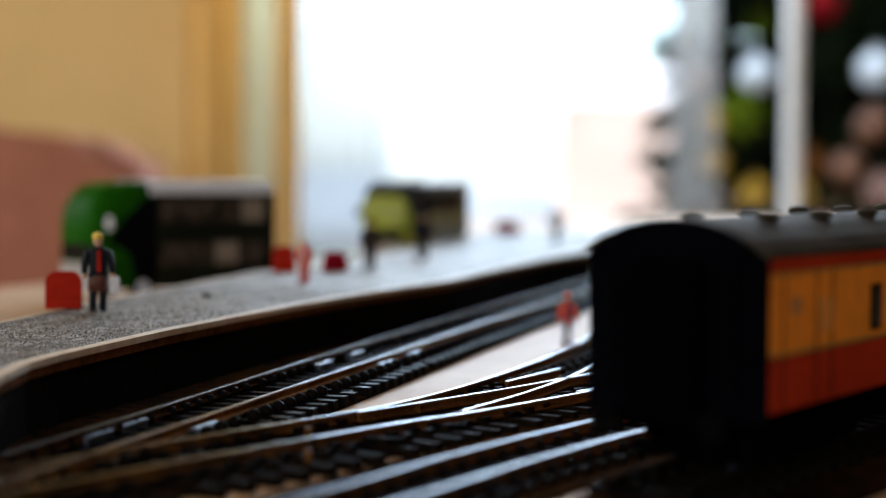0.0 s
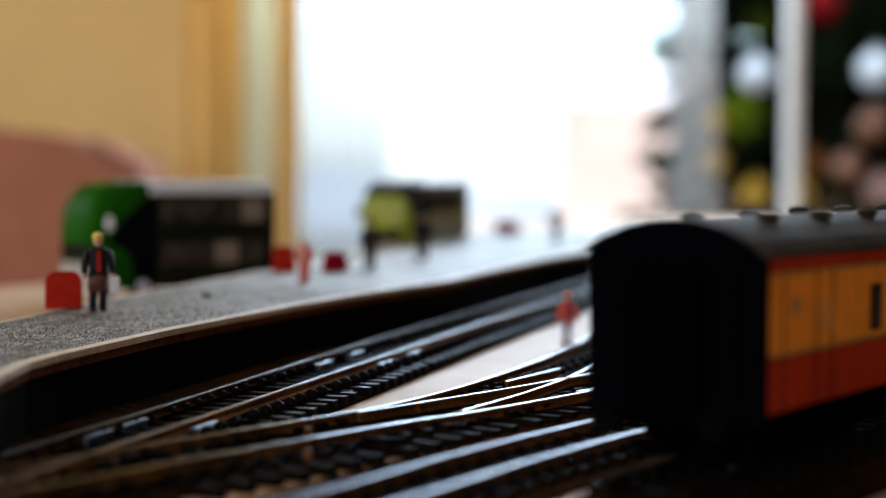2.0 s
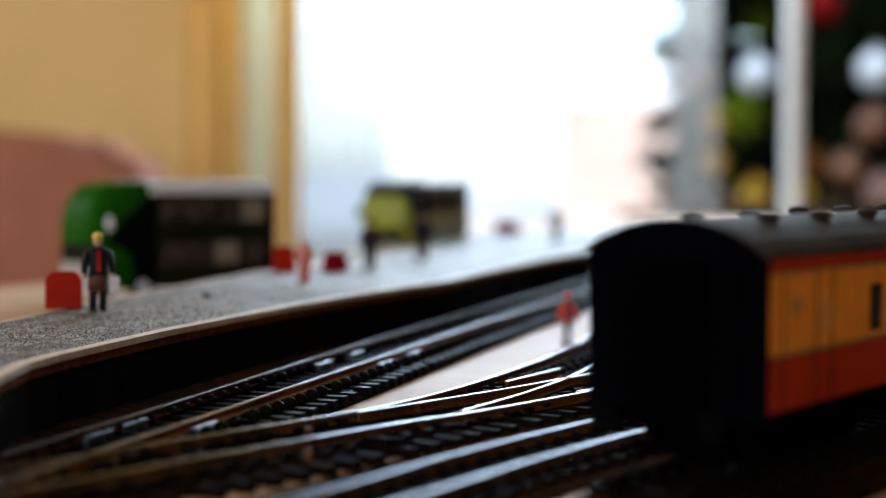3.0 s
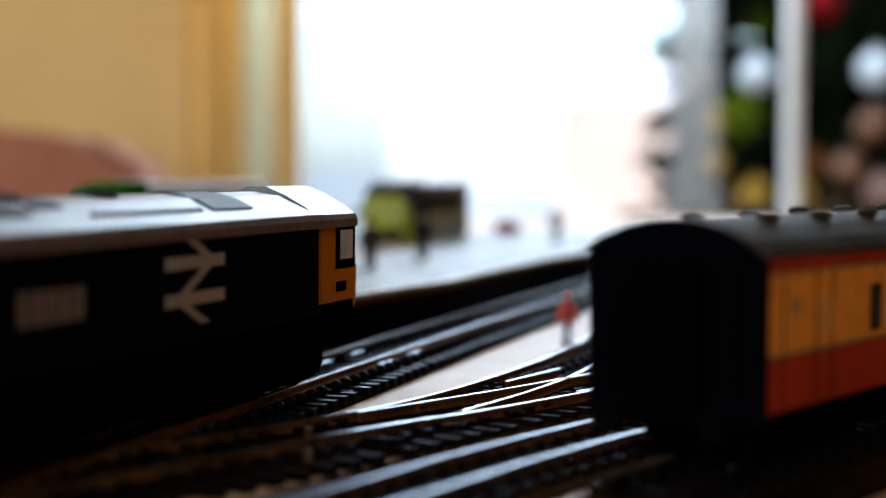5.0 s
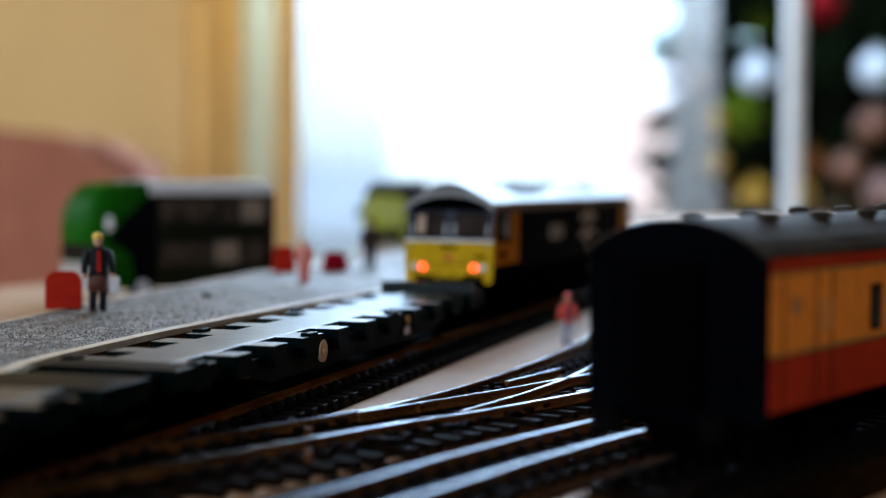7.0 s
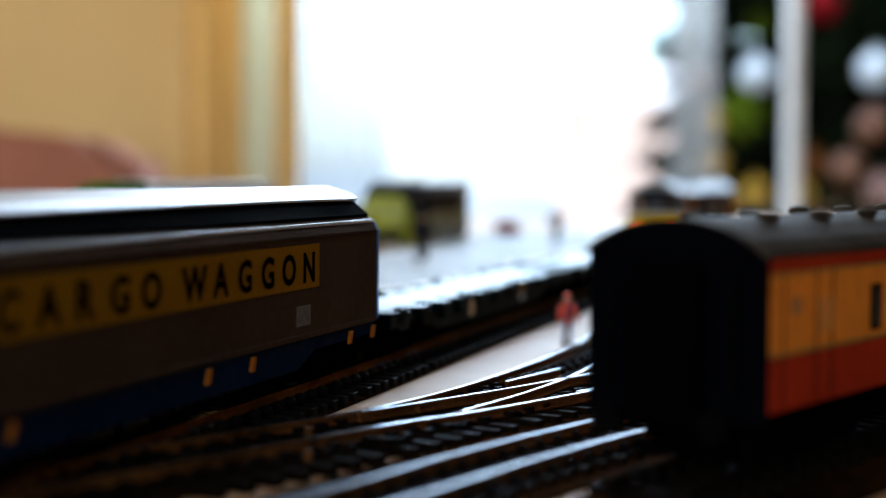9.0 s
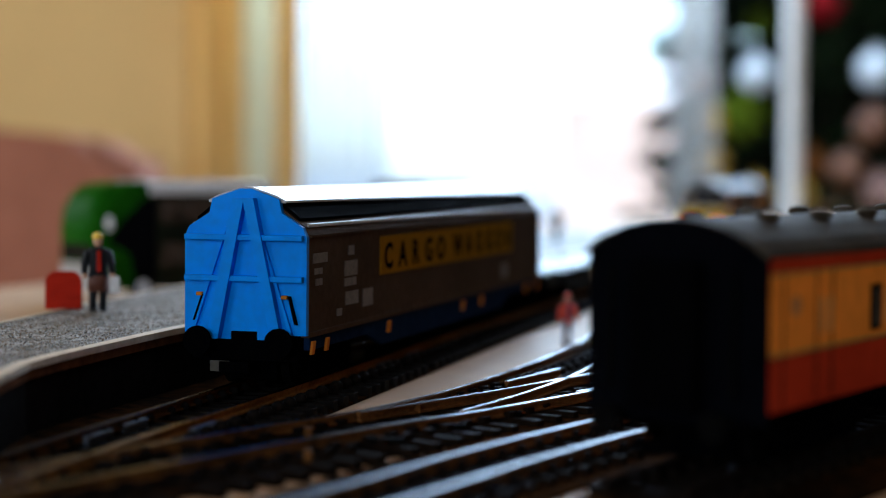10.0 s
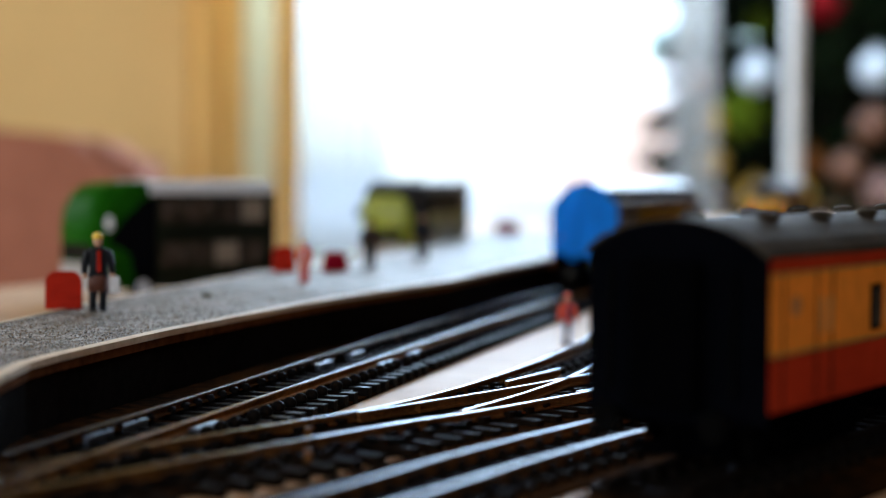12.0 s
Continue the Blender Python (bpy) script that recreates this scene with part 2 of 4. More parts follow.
# ---------------------------------------------------------------- the way of the main line, millimetres in plan
def main_x(y):
    if y < 100:
        return -152.9 + 0.303 * (y - 100)
    bend = 0.00011 * max(0.0, min(y, 864) - 560) ** 2
    if y < 864:
        return -179.04 + 114.6 * y / 400 - 4.48 * (y / 400 - 1) ** 2 + bend
    d = y - 864
    return 72.6 + 0.3 * d + 0.0265 * min(d, 200) * (1 - min(d, 200) / 400)


WAY = [(main_x(y), float(y)) for y in range(-2600, 2401, 10)]
WAY_S = [0.0]
for (ax, ay), (bx_, by_) in zip(WAY, WAY[1:]):
    WAY_S.append(WAY_S[-1] + math.hypot(bx_ - ax, by_ - ay))
S_ZERO = float(np.interp(0.0, [p[1] for p in WAY], WAY_S))


def way_at(s):
    """Place on the main line s millimetres along it from abreast of the camera."""
    s = s + S_ZERO
    return float(np.interp(s, WAY_S, [p[0] for p in WAY])), float(np.interp(s, WAY_S, [p[1] for p in WAY]))

# ---------------------------------------------------------------- the room, in metres
FZ, CZ = -0.75, 1.65
X0, X1, Y0, Y1 = -1.95, 3.4, -3.2, 3.0
T = 0.12
WX0, WX1, WZ0, WZ1 = -0.42, 1.05, -0.1, 1.45          # window opening in the far wall


def slab(name, m, boxes, label, kind="structure"):
    bm = B()
    for b in boxes:
        bx(bm, *b)
    ob = new(name, mesh(name, bm, m, unit=1))
    return tagged(ob, label, kind=kind)


slab("floor", FLOOR, [(X0 - T, X1 + T, Y0 - T, Y1 + T, FZ - 0.1, FZ)], "brown carpet floor of the living room")
slab("ceiling", CEIL, [(X0 - T, X1 + T, Y0 - T, Y1 + T, CZ, CZ + 0.1)], "plain white painted ceiling")
slab("wall_north", WALL, [(X0 - T, WX0, Y1, Y1 + T, FZ, CZ), (WX1, X1 + T, Y1, Y1 + T, FZ, CZ), (WX0, WX1, Y1, Y1 + T, FZ, WZ0), (WX0, WX1, Y1, Y1 + T, WZ1, CZ)],
     "ochre yellow painted wall around the bright window")
slab("wall_east", DWALL, [(X1, X1 + T, Y0, Y1, FZ, CZ)], "unseen side wall, dark brown to cut bounced light")
slab("wall_south", DWALL, [(X0 - T, -1.5, Y0 - T, Y0, FZ, CZ), (-0.3, X1 + T, Y0 - T, Y0, FZ, CZ), (-1.5, -0.3, Y0 - T, Y0, FZ, 0.1), (-1.5, -0.3, Y0 - T, Y0, 1.4, CZ)], "unseen back wall, dark brown to cut bounced light")
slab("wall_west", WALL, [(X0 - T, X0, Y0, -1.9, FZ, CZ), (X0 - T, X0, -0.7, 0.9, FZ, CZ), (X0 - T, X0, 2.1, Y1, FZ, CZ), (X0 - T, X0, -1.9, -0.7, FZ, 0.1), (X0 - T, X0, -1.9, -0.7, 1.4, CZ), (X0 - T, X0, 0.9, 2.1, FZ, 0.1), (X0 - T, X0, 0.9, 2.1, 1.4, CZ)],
     "ochre yellow painted wall with two added window openings")


def window():
    w = tagged(new("window_1"), "white framed window blazing with daylight", kind="structure")
    bm = B()
    bx(bm, -0.446, -0.422, Y1 - 0.03, Y1 - 0.002, WZ0 - 0.09, WZ1 + 0.06, 0.006)
    part("window_casing", bm, WHITE, w, "white painted casing board", unit=1)
    bm = B()
    bx(bm, WX0, -0.4, Y1 + 0.02, Y1 + 0.08, WZ0, WZ1, 0.008)
    part("window_frame", bm, WHITE, w, unit=1)
    bm = B()
    bx(bm, 0.616, 0.638, Y1 + 0.015, Y1 + 0.08, WZ0 + 0.06, WZ1 - 0.06, 0.008)
    part("mullion", bm, mat("mullion_paint", (0.72, 0.66, 0.6), 0.5, grain=80, vary=0.06), w, "white painted upright window bar", unit=1)
    bm = B()
    bx(bm, 1.0, WX1, Y1 + 0.02, Y1 + 0.08, WZ0, WZ1, 0.008)
    part("window_frame", bm, WHITE, w, unit=1)
    for z0, z1 in ((WZ0, WZ0 + 0.06), (WZ1 - 0.06, WZ1)):
        bm = B()
        bx(bm, -0.4, 1.0, Y1 + 0.02, Y1 + 0.08, z0, z1, 0.008)
        part("window_rail", bm, WHITE, w, unit=1)
    bm = B()
    bx(bm, WX0 - 0.08, WX1 + 0.08, Y1 - 0.16, Y1 + 0.02, WZ0 - 0.035, WZ0 - 0.002, 0.01)
    part("window_sill", bm, WHITE, w, "white painted window sill board", unit=1)
    for x0, x1 in ((-0.4, 0.616), (0.638, 1.0)):
        bm = B()
        bx(bm, x0, x1, Y1 + 0.045, Y1 + 0.051, WZ0 + 0.06, WZ1 - 0.06)
        p = part("pane", bm, glass("window_glass"), w, unit=1)
        p.visible_shadow = False
    return w


window()
# frames of the added, unseen windows that hold the fill lamps
for name, turn, y in (("added_window_2", True, -1.5), ("added_window_3", False, 0.9), ("added_window_4", False, -1.9)):
    w2 = tagged(new(name), "white framed window added out of view for fill light", kind="structure")
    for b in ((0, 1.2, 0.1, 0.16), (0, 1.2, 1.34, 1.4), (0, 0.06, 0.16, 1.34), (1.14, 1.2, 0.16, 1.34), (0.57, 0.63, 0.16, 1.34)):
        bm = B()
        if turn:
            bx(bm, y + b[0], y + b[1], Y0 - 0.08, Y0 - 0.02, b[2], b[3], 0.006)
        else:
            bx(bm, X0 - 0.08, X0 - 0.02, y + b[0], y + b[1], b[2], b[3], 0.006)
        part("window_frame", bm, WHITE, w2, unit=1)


def drape(name, x0, x1, y, z0, z1, waves, deep, m, label):
    """Hanging cloth in folds, with thickness."""
    n = waves * 12
    line = []
    for i in range(n + 1):
        f = i / n
        k = math.sin(f * waves * 2 * math.pi + 0.7 * math.sin(f * 9)) * deep * (0.7 + 0.3 * math.sin(f * 5.1))
        line.append((x0 + (x1 - x0) * f, y + k))
    back = [(p[0], p[1] + 0.004) for p in line[::-1]]
    bm = B()
    rings = []
    for j in range(7):
        g = j / 6
        z = z0 + (z1 - z0) * g
        rings.append([(p[0] + 0.004 * math.sin(g * 6 + p[0] * 30), p[1], z) for p in line + back])
    loft(bm, rings, smooth=True)
    ob = new(name, mesh(name, bm, m, unit=1))
    return tagged(ob, label, "curtain")


drape("curtain", -0.448, -0.343, 2.93, FZ + 0.04, 1.5, 2, 0.018, CURTAIN, "ochre yellow curtain hanging in folds beside the window")
lining = drape("lining", -0.347, -0.29, 2.93, FZ + 0.05, 1.5, 3, 0.01, mat("lining_cloth", (0.84, 0.8, 0.64), 0.85, grain=500, vary=0.1), "pale cream curtain lining hanging in folds")
see_through(MATS["lining_cloth"], 0.6)
hem = drape("hem", -0.293, -0.252, 2.926, FZ + 0.05, 1.5, 2, 0.008, CURTAIN, "ochre yellow leading edge of the curtain")
hem.parent = bpy.data.objects["curtain"]
del hem["category"]
lining.parent = bpy.data.objects["curtain"]
del lining["category"]
drape("net_curtain", -0.25, -0.088, 2.962, WZ0 + 0.01, 1.5, 5, 0.008, SHEER, "white translucent net curtain at the window edge")
drape("net_curtain", 0.397, 0.475, 2.962, WZ0 + 0.01, 1.5, 3, 0.008, SHEER2, "narrow white net curtain strip before the decorated tree")
bm = B()
cyl(bm, (-0.6, 2.93, 1.52), 0.012, 1.9, "x")
for x in (-0.62, 1.3):
    ball(bm, (x, 2.93, 1.52), 0.025, 0.025, 0.025)
tagged(new("curtain_pole", mesh("curtain_pole", bm, WHITE, unit=1)), "white curtain pole above the window", "curtain pole")


def sofa():
    s = thing("sofa", pose(-0.96, 2.15, FZ), "terracotta pink fabric sofa by the wall", "sofa")
    bm = B()
    bx(bm, -0.9, 0.55, -0.42, 0.4, 0.06, 0.42, 0.05)
    part("base", bm, SOFA, s, unit=1)
    pts = [(-0.86, 0.42), (-0.86, 0.78), (-0.8, 0.86), (-0.3, 0.882), (0.1, 0.878), (0.343, 0.866), (0.44, 0.857), (0.515, 0.842), (0.56, 0.805), (0.58, 0.42)]
    bm = B()
    prism(bm, pts, 0.16, 0.42)
    bmesh.ops.bevel(bm, geom=list(bm.edges), offset=0.03, segments=3, affect="EDGES")
    part("backrest", bm, SOFA, s, unit=1)
    for x in (-0.95, 0.52):
        bm = B()
        bx(bm, x, x + 0.18, -0.45, 0.4, 0.06, 0.62, 0.06)
        part("armrest", bm, SOFA, s, unit=1)
    for i in range(2):
        bm = B()
        bx(bm, -0.76 + i * 0.64, -0.14 + i * 0.64, -0.44, 0.16, 0.42, 0.54, 0.05)
        part("cushion", bm, SOFA, s, unit=1)
    for x in (-0.85, 0.55):
        for y in (-0.36, 0.34):
            bm = B()
            cyl(bm, (x, y, 0), 0.02, 0.07)
            part("foot", bm, BLACK, s, unit=1)


sofa()

# ground and garden behind the window
# lawn colour paled to stand in for overexposed daylight
GRASS = mat("paled_lawn", (0.5, 0.52, 0.5), 0.9, grain=6, vary=0.2, bump=0.4)
bm = B()
bx(bm, -300, 300, Y1 + T + 0.002, 600, FZ - 0.35, FZ - 0.25)
tagged(new("ground", mesh("ground", bm, GRASS, unit=1)), "garden lawn outside the window, paled for daylight glare", kind="structure")

# ---------------------------------------------------------------- the layout's table and board
BOARD_PLAN = [(-1.1, -1.95), (1.15, -1.95), (1.15, 2.3), (0.05, 2.3), (-0.05, 1.2), (-0.075, 1.02), (-0.19, 0.97), (-0.245, 0.85), (-0.6, 0.76), (-1.1, 0.66)]


def layout_table():
    t = tagged(new("layout_table"), "pale plywood baseboard table of the model railway", "table")
    bm = B()
    prism(bm, BOARD_PLAN, -0.012, 0.0, "z")
    part("board", bm, BOARD, t, "pale bare plywood top", unit=1)
    bm = B()
    prism(bm, [(x * 0.985, -1.93 if y < -1.4 else y - 0.02) for x, y in BOARD_PLAN], -0.06, -0.0125, "z")
    part("frame", bm, BOARD, t, unit=1)
    for x, y in ((-1.0, -1.85), (1.05, -1.85), (1.05, 2.18), (0.12, 2.18), (-1.0, 0.58), (-0.18, 0.86)):
        bm = B()
        bx(bm, x - 0.025, x + 0.025, y - 0.025, y + 0.025, FZ, -0.061, 0.004)
        part("leg", bm, BOARD, t, unit=1)


layout_table()

# ---------------------------------------------------------------- platform
FRONT = [(-94.8, 348), (-94.9, 388), (-91.8, 405), (-76, 469), (-52, 549), (-35, 601), (4, 700), (49, 864), (92, 1000), (140, 1150), (188, 1310)]
BACK = [(-165, 330), (-150, 400), (-129, 489), (-119, 560), (-110, 611), (-81, 747), (-49, 797), (-34, 900), (-10, 1040), (16, 1190), (44, 1350)]
PTOP = 18.0                       # above the board


def inset(line, d):
    out = []
    for i, p in enumerate(line):
        a, b = line[max(i - 1, 0)], line[min(i + 1, len(line) - 1)]
        dx, dy = b[0] - a[0], b[1] - a[1]
        n = math.hypot(dx, dy)
        out.append((p[0] - dy / n * d, p[1] + dx / n * d))
    return out


def strip_mesh(bm, a, b, z0, z1):
    loft(bm, [[(*p, z0), (*p, z1), (*q, z1), (*q, z0)] for p, q in zip(a, b)])


def platform():
    p = tagged(new("platform"), "grey gritted station platform with pale edging", "platform")
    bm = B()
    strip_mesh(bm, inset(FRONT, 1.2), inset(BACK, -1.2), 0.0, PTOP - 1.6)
    part("platform_wall", bm, PWALL, p, "platform side wall, blackened to hold its shade")
    bm = B()
    strip_mesh(bm, inset(FRONT, 3.6), inset(BACK, -2.0), PTOP - 1.6, PTOP - 0.1)
    part("surface", bm, PLAT, p, "grey sandpaper grit surface")
    bm = B()
    strip_mesh(bm, FRONT, inset(FRONT, 3.6), PTOP - 1.6, PTOP + 0.1)
    part("edging", bm, EDGE, p, "cream card edging strip")
    bm = B()
    strip_mesh(bm, inset(BACK, -2.0), BACK, PTOP - 1.6, PTOP + 0.1)
    part("edging", bm, EDGE, p, "cream card edging strip")

    bm = B()
    strip_mesh(bm, inset(FRONT, 0.6), inset(FRONT, 1.2), PTOP - 4.0, PTOP - 1.6)
    part("fascia", bm, mat("fascia_brown", (0.16, 0.06, 0.02), 0.7, grain=300, vary=0.4, spec=0.1), p, "brown strip under the edging")
    # loose grit glued to the near stretch
    rng = random.Random(5)
    bm = B()
    for _ in range(13000):
        y = 385 + 260 * rng.random() ** 1.4
        a = np.interp(y, [q[1] for q in FRONT], [q[0] for q in FRONT]) - 4.5
        b = np.interp(y, [q[1] for q in BACK], [q[0] for q in BACK]) + 3
        x = rng.uniform(b, a)
        r = rng.uniform(0.1, 0.38)
        k = rng.uniform(0, 6)
        base = [bm.verts.new((x + r * math.cos(k + i * 2.1), y + r * math.sin(k + i * 2.1), PTOP - 0.12)) for i in range(3)]
        top = bm.verts.new((x + r * rng.uniform(-0.4, 0.4), y + r * rng.uniform(-0.4, 0.4), PTOP - 0.1 + r * rng.uniform(0.5, 1.2)))
        dark = rng.choice((0, 1, 1, 2, 2))
        for i in range(3):
            bm.faces.new((base[i], base[(i + 1) % 3], top)).material_index = dark
    tagged(part("grit", bm, (GRIT, mat("grit_dark", (0.05, 0.045, 0.04), 0.3, grain=900, bump=0), mat("grit_brown", (0.17, 0.1, 0.04), 0.5, grain=900, bump=0)), p, "loose pale, brown and dark grit grains"), kind="stuff")


platform()


# ---------------------------------------------------------------- track
def dense(line, step=4.0):
    """A polyline, smoothed and cut into even steps."""
    pts = [Vector((*p, 0)) for p in line]
    for _ in range(3):
        q = [pts[0]]
        for a, b in zip(pts, pts[1:]):
            q += [a.lerp(b, 0.25), a.lerp(b, 0.75)]
        pts = q + [pts[-1]]
    out, left = [pts[0]], step
    for a, b in zip(pts, pts[1:]):
        d = (b - a).length
        pos = 0.0
        while d - pos >= left > 0:
            pos += left
            out.append(a.lerp(b, pos / d))
            left = step
        left -= d - pos
    return [(p.x, p.y) for p in out]


def offset_line(line, d):
    """Moved to the right of its way by d."""
    return inset(line, -d)


PROFILE = [(-1.1, 0), (1.1, 0), (1.1, 0.35), (0.3, 0.6), (0.3, 1.5), (0.68, 1.75), (0.68, 2.35), (0.55, 2.5), (-0.55, 2.5), (-0.68, 2.35), (-0.68, 1.75), (-0.3, 1.5), (-0.3, 0.6), (-1.1, 0.35)]


def rail(line, parent, z=2.5, head=None, web=None):
    bm = B()
    rings = []
    for i, p in enumerate(line):
        a, b = line[max(i - 1, 0)], line[min(i + 1, len(line) - 1)]
        dx, dy = b[0] - a[0], b[1] - a[1]
        n = math.hypot(dx, dy)
        rings.append([(p[0] + dy / n * q[0], p[1] - dx / n * q[0], z + q[1]) for q in PROFILE])
    loft(bm, rings)
    bm.faces.ensure_lookup_table()
    for f in bm.faces:
        if f.calc_center_median().z > z + 2.4:
            f.material_index = 1
    return part("rail", bm, (web or RUST, head or STEEL), parent, "rusty sided rail with a worn head")


def sleeper_mesh(far=15.2):
    bm = B()
    bx(bm, -15.2, far, -1.3, 1.3, 0, 2.4, 0.2)
    for s in (-1, 1):
        for o in (-1, 1):
            x = s * 8.25 + o * 1.9
            cyl(bm, (x + o * 0.5, 0, 2.4), 1.35, 1.7, "z", 8, 0.75)
    return mesh("sleeper", bm, SLEEPERD)


SLEEPER_MESH = sleeper_mesh()


def timber_mesh():
    """Turnout timber with round chairs beside the rails and a raised block at its long end."""
    bm = B()
    bx(bm, -15.2, 18.6, -1.5, 1.5, 0, 1.9, 0.15)
    bx(bm, 18.4, 22.4, -1.9, 1.9, 0, 3.0, 0.25)
    for x, r in ((13.6, 1.65), (-6.2, 1.35), (6.2, 1.2)):
        ball(bm, (x, 0, 2.9), r, r, r, 10)
        cyl(bm, (x, 0, 1.5), r * 0.8, 1.4, "z", 8)
    return mesh("sleeper", bm, SLEEPER)


def point_timber_mesh():
    """Wide timber under the points, with low rail chairs at its outer end."""
    bm = B()
    bx(bm, -18.5, 24.0, -1.5, 1.5, 0, 2.3, 0.15)
    for x in (-14.6, -10.0, 10.4, 15.0):
        bx(bm, x - 1.0, x + 1.0, -1.7, 1.7, 2.2, 3.7, 0.3)
    return mesh("sleeper", bm, SLEEPERD)


POINT_TIMBER_MESH = point_timber_mesh()
TIMBER_MESH = timber_mesh()


def sleepers(line, parent, step=7.6, wide=1.0, timbers=(0, 0), plain=None):
    done, i = 0, 1
    acc = 0.0
    rng = random.Random(4)
    while i < len(line):
        a, b = line[i - 1], line[i]
        acc += math.hypot(b[0] - a[0], b[1] - a[1])
        if acc >= step and done < 290:
            acc -= step
            o = new("sleeper", TIMBER_MESH if timbers[0] < b[1] < timbers[1] else plain or SLEEPER_MESH)
            o.parent = parent
            ang = math.degrees(math.atan2(b[1] - a[1], b[0] - a[0])) - 90
            o.matrix_basis = pose(b[0] / 1000, b[1] / 1000, 0.0001, 0, 0, ang + rng.uniform(-0.8, 0.8)) @ Matrix.Diagonal((wide, 1, 1, 1))
            done += 1
        i += 1


def track(line, label, reach=(-400, 2300), half=8.25, shade_reach=(13.0, 12.0), head=None, timbers=(0, 0), pinch=0.0, web=None, step=7.6):
    t = tagged(new("track"), label, "track", "tracks on the board")
    ln = dense(line)
    # dark strip that paints the shade under and beside the rails
    bm = B()
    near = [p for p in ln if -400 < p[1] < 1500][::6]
    strip_mesh(bm, offset_line(near, -shade_reach[0]), offset_line(near, shade_reach[1]), 0.05, 0.9)
    part("track_shade", bm, TSHADE, t, "dark strip painted as track shade, flecked rusty brown")
    rail([(p[0] + pinch * min(max((520 - p[1]) / 130, 0), 1), p[1]) for p in offset_line(ln, -half)], t, 2.5, head, RUST_SHADE if web is RUSTM else web)
    rail(offset_line(ln, half), t, 2.5, head, web)
    sleepers([p for p in ln if reach[0] < p[1] < reach[1]], t, step, half / 8.25, timbers)
    return t


MAIN = track([(main_x(y), y) for y in range(-1880, 2281, 40)], "straight model railway track beside the platform", (-250, 1750), 9.3, (30.0, 25.0), STEELM, (335, 920), 2.4, RUSTM, 8.5)
track([(-330, -240), (-170, 50), (-80, 196), (-36, 266), (-10, 306), (5, 333), (20, 357), (41, 388), (100, 469), (220, 634), (420, 900), (640, 1180)],
      "curving siding track with dull steel rails", (60, 1100), 8.25, (27.0, 20.0), STEELD)
# heads and webs both painted in the coach's shade
track([(38, 312), (44, 322), (160, 487), (330, 730), (560, 1050)], "siding track under the parked coach", (0, 1000), 8.25, (15.0, 30.0), SIDING_SHADE, web=SIDING_SHADE)


JOINER = mat("joiner_metal", (0.13, 0.155, 0.2), 0.45, 1.0, grain=500, vary=0.2)
for y, off in ((394, 11.2), (393, -6.6), (376, -6.6), (519, -6.2), (549, -6.2), (526, 11.6), (556, 11.6)):
    ang = math.atan2(main_x(y + 5) - main_x(y - 5), 10)
    bm = B()
    bx(bm, -1.1, 1.1, -6.5, 6.5, 0.6, 3.6, 0.4)
    bmesh.ops.rotate(bm, matrix=Matrix.Rotation(-ang, 3, "Z"), verts=bm.verts)
    bmesh.ops.translate(bm, vec=(main_x(y) + off * math.cos(ang), y - off * math.sin(ang), 0), verts=bm.verts)
    part("rail_joiner", bm, JOINER, MAIN, "bright metal rail joiner")


def turnout():
    t = tagged(new("turnout"), "model railway turnout with bright steel rails", "track", "tracks on the board")
    stock_l = dense([(-106, 300), (-68, 345), (-32, 391), (-12, 417), (11, 465), (40, 548), (64, 640), (100, 800), (140, 960)])
    stock_r = dense([(-106, 265), (-68.5, 312), (-32, 360), (-5.4, 393), (9, 407), (41, 449), (90, 513), (200, 660), (330, 830)])
    inner_l = dense([(-20, 404), (-6, 421), (18, 451), (35, 475), (70, 522), (178, 668), (308, 840)])
    inner_r = dense([(5, 408), (7, 412), (25, 448), (45, 501), (80, 636), (116, 796), (156, 956)])
    # same painted shade under the points
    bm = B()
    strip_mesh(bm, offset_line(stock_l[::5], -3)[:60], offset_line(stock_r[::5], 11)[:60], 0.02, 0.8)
    part("track_shade", bm, TSHADE, t, "dark strip painted as track shade, flecked rusty brown")
    for ln, cut in ((stock_l, 394), (stock_r, 363)):
        # head before the cut is darkened where the window's reflection fades
        rail([p for p in ln if p[1] < cut + 3], t, 2.5, STEELM, RUSTD)
        rail([p for p in ln if p[1] >= cut], t)
    for ln in (inner_l, inner_r):
        rail(ln, t)
    for a, b in (((18, 466), (36, 500)), ((36, 446), (52, 467))):
        rail(dense([a, b]), t)
    mid = dense([(-100, 283), (-64, 329), (-28, 376), (-8, 406), (16, 440), (40, 492), (75, 580), (110, 700), (150, 850)])
    sleepers(mid, t, 8.6, 1.0, plain=POINT_TIMBER_MESH)
    for i in range(3):
        bm = B()
        bx(bm, -16 + i * 14, -8 + i * 14, 372 + i * 22, 375 + i * 22, 2.4, 3.6, 0.2)
        part("tie_bar", bm, DARKGREY, t)
    # fishplates at the joints of the main line
    for x, y in ((-27.7, 349), (-30.2, 380), (-6, 421)):
        bm = B()
        bx(bm, x - 0.8, x + 0.8, y - 1.3, y + 1.3, 2.4, 4.8, 0.2)
        part("fishplate", bm, RUSTD, t)


turnout()


# ---------------------------------------------------------------- rolling stock, built from the tail end (y = 0) forwards, z from the rail head
def wheelset(parent, y, r=6.0):
    bm = B()
    cyl(bm, (-9.5, y, r), 1.2, 19, "x", 10)
    for s in (-1, 1):
        cyl(bm, (s * 8.3 - 1.2, y, r), r, 2.4, "x", 20)
        cyl(bm, (s * 9.2 - 0.4, y, r), r * 0.62, 1.6, "x", 16)
    part("wheelset", bm, DARKGREY, parent, "dark metal wheels and axle")


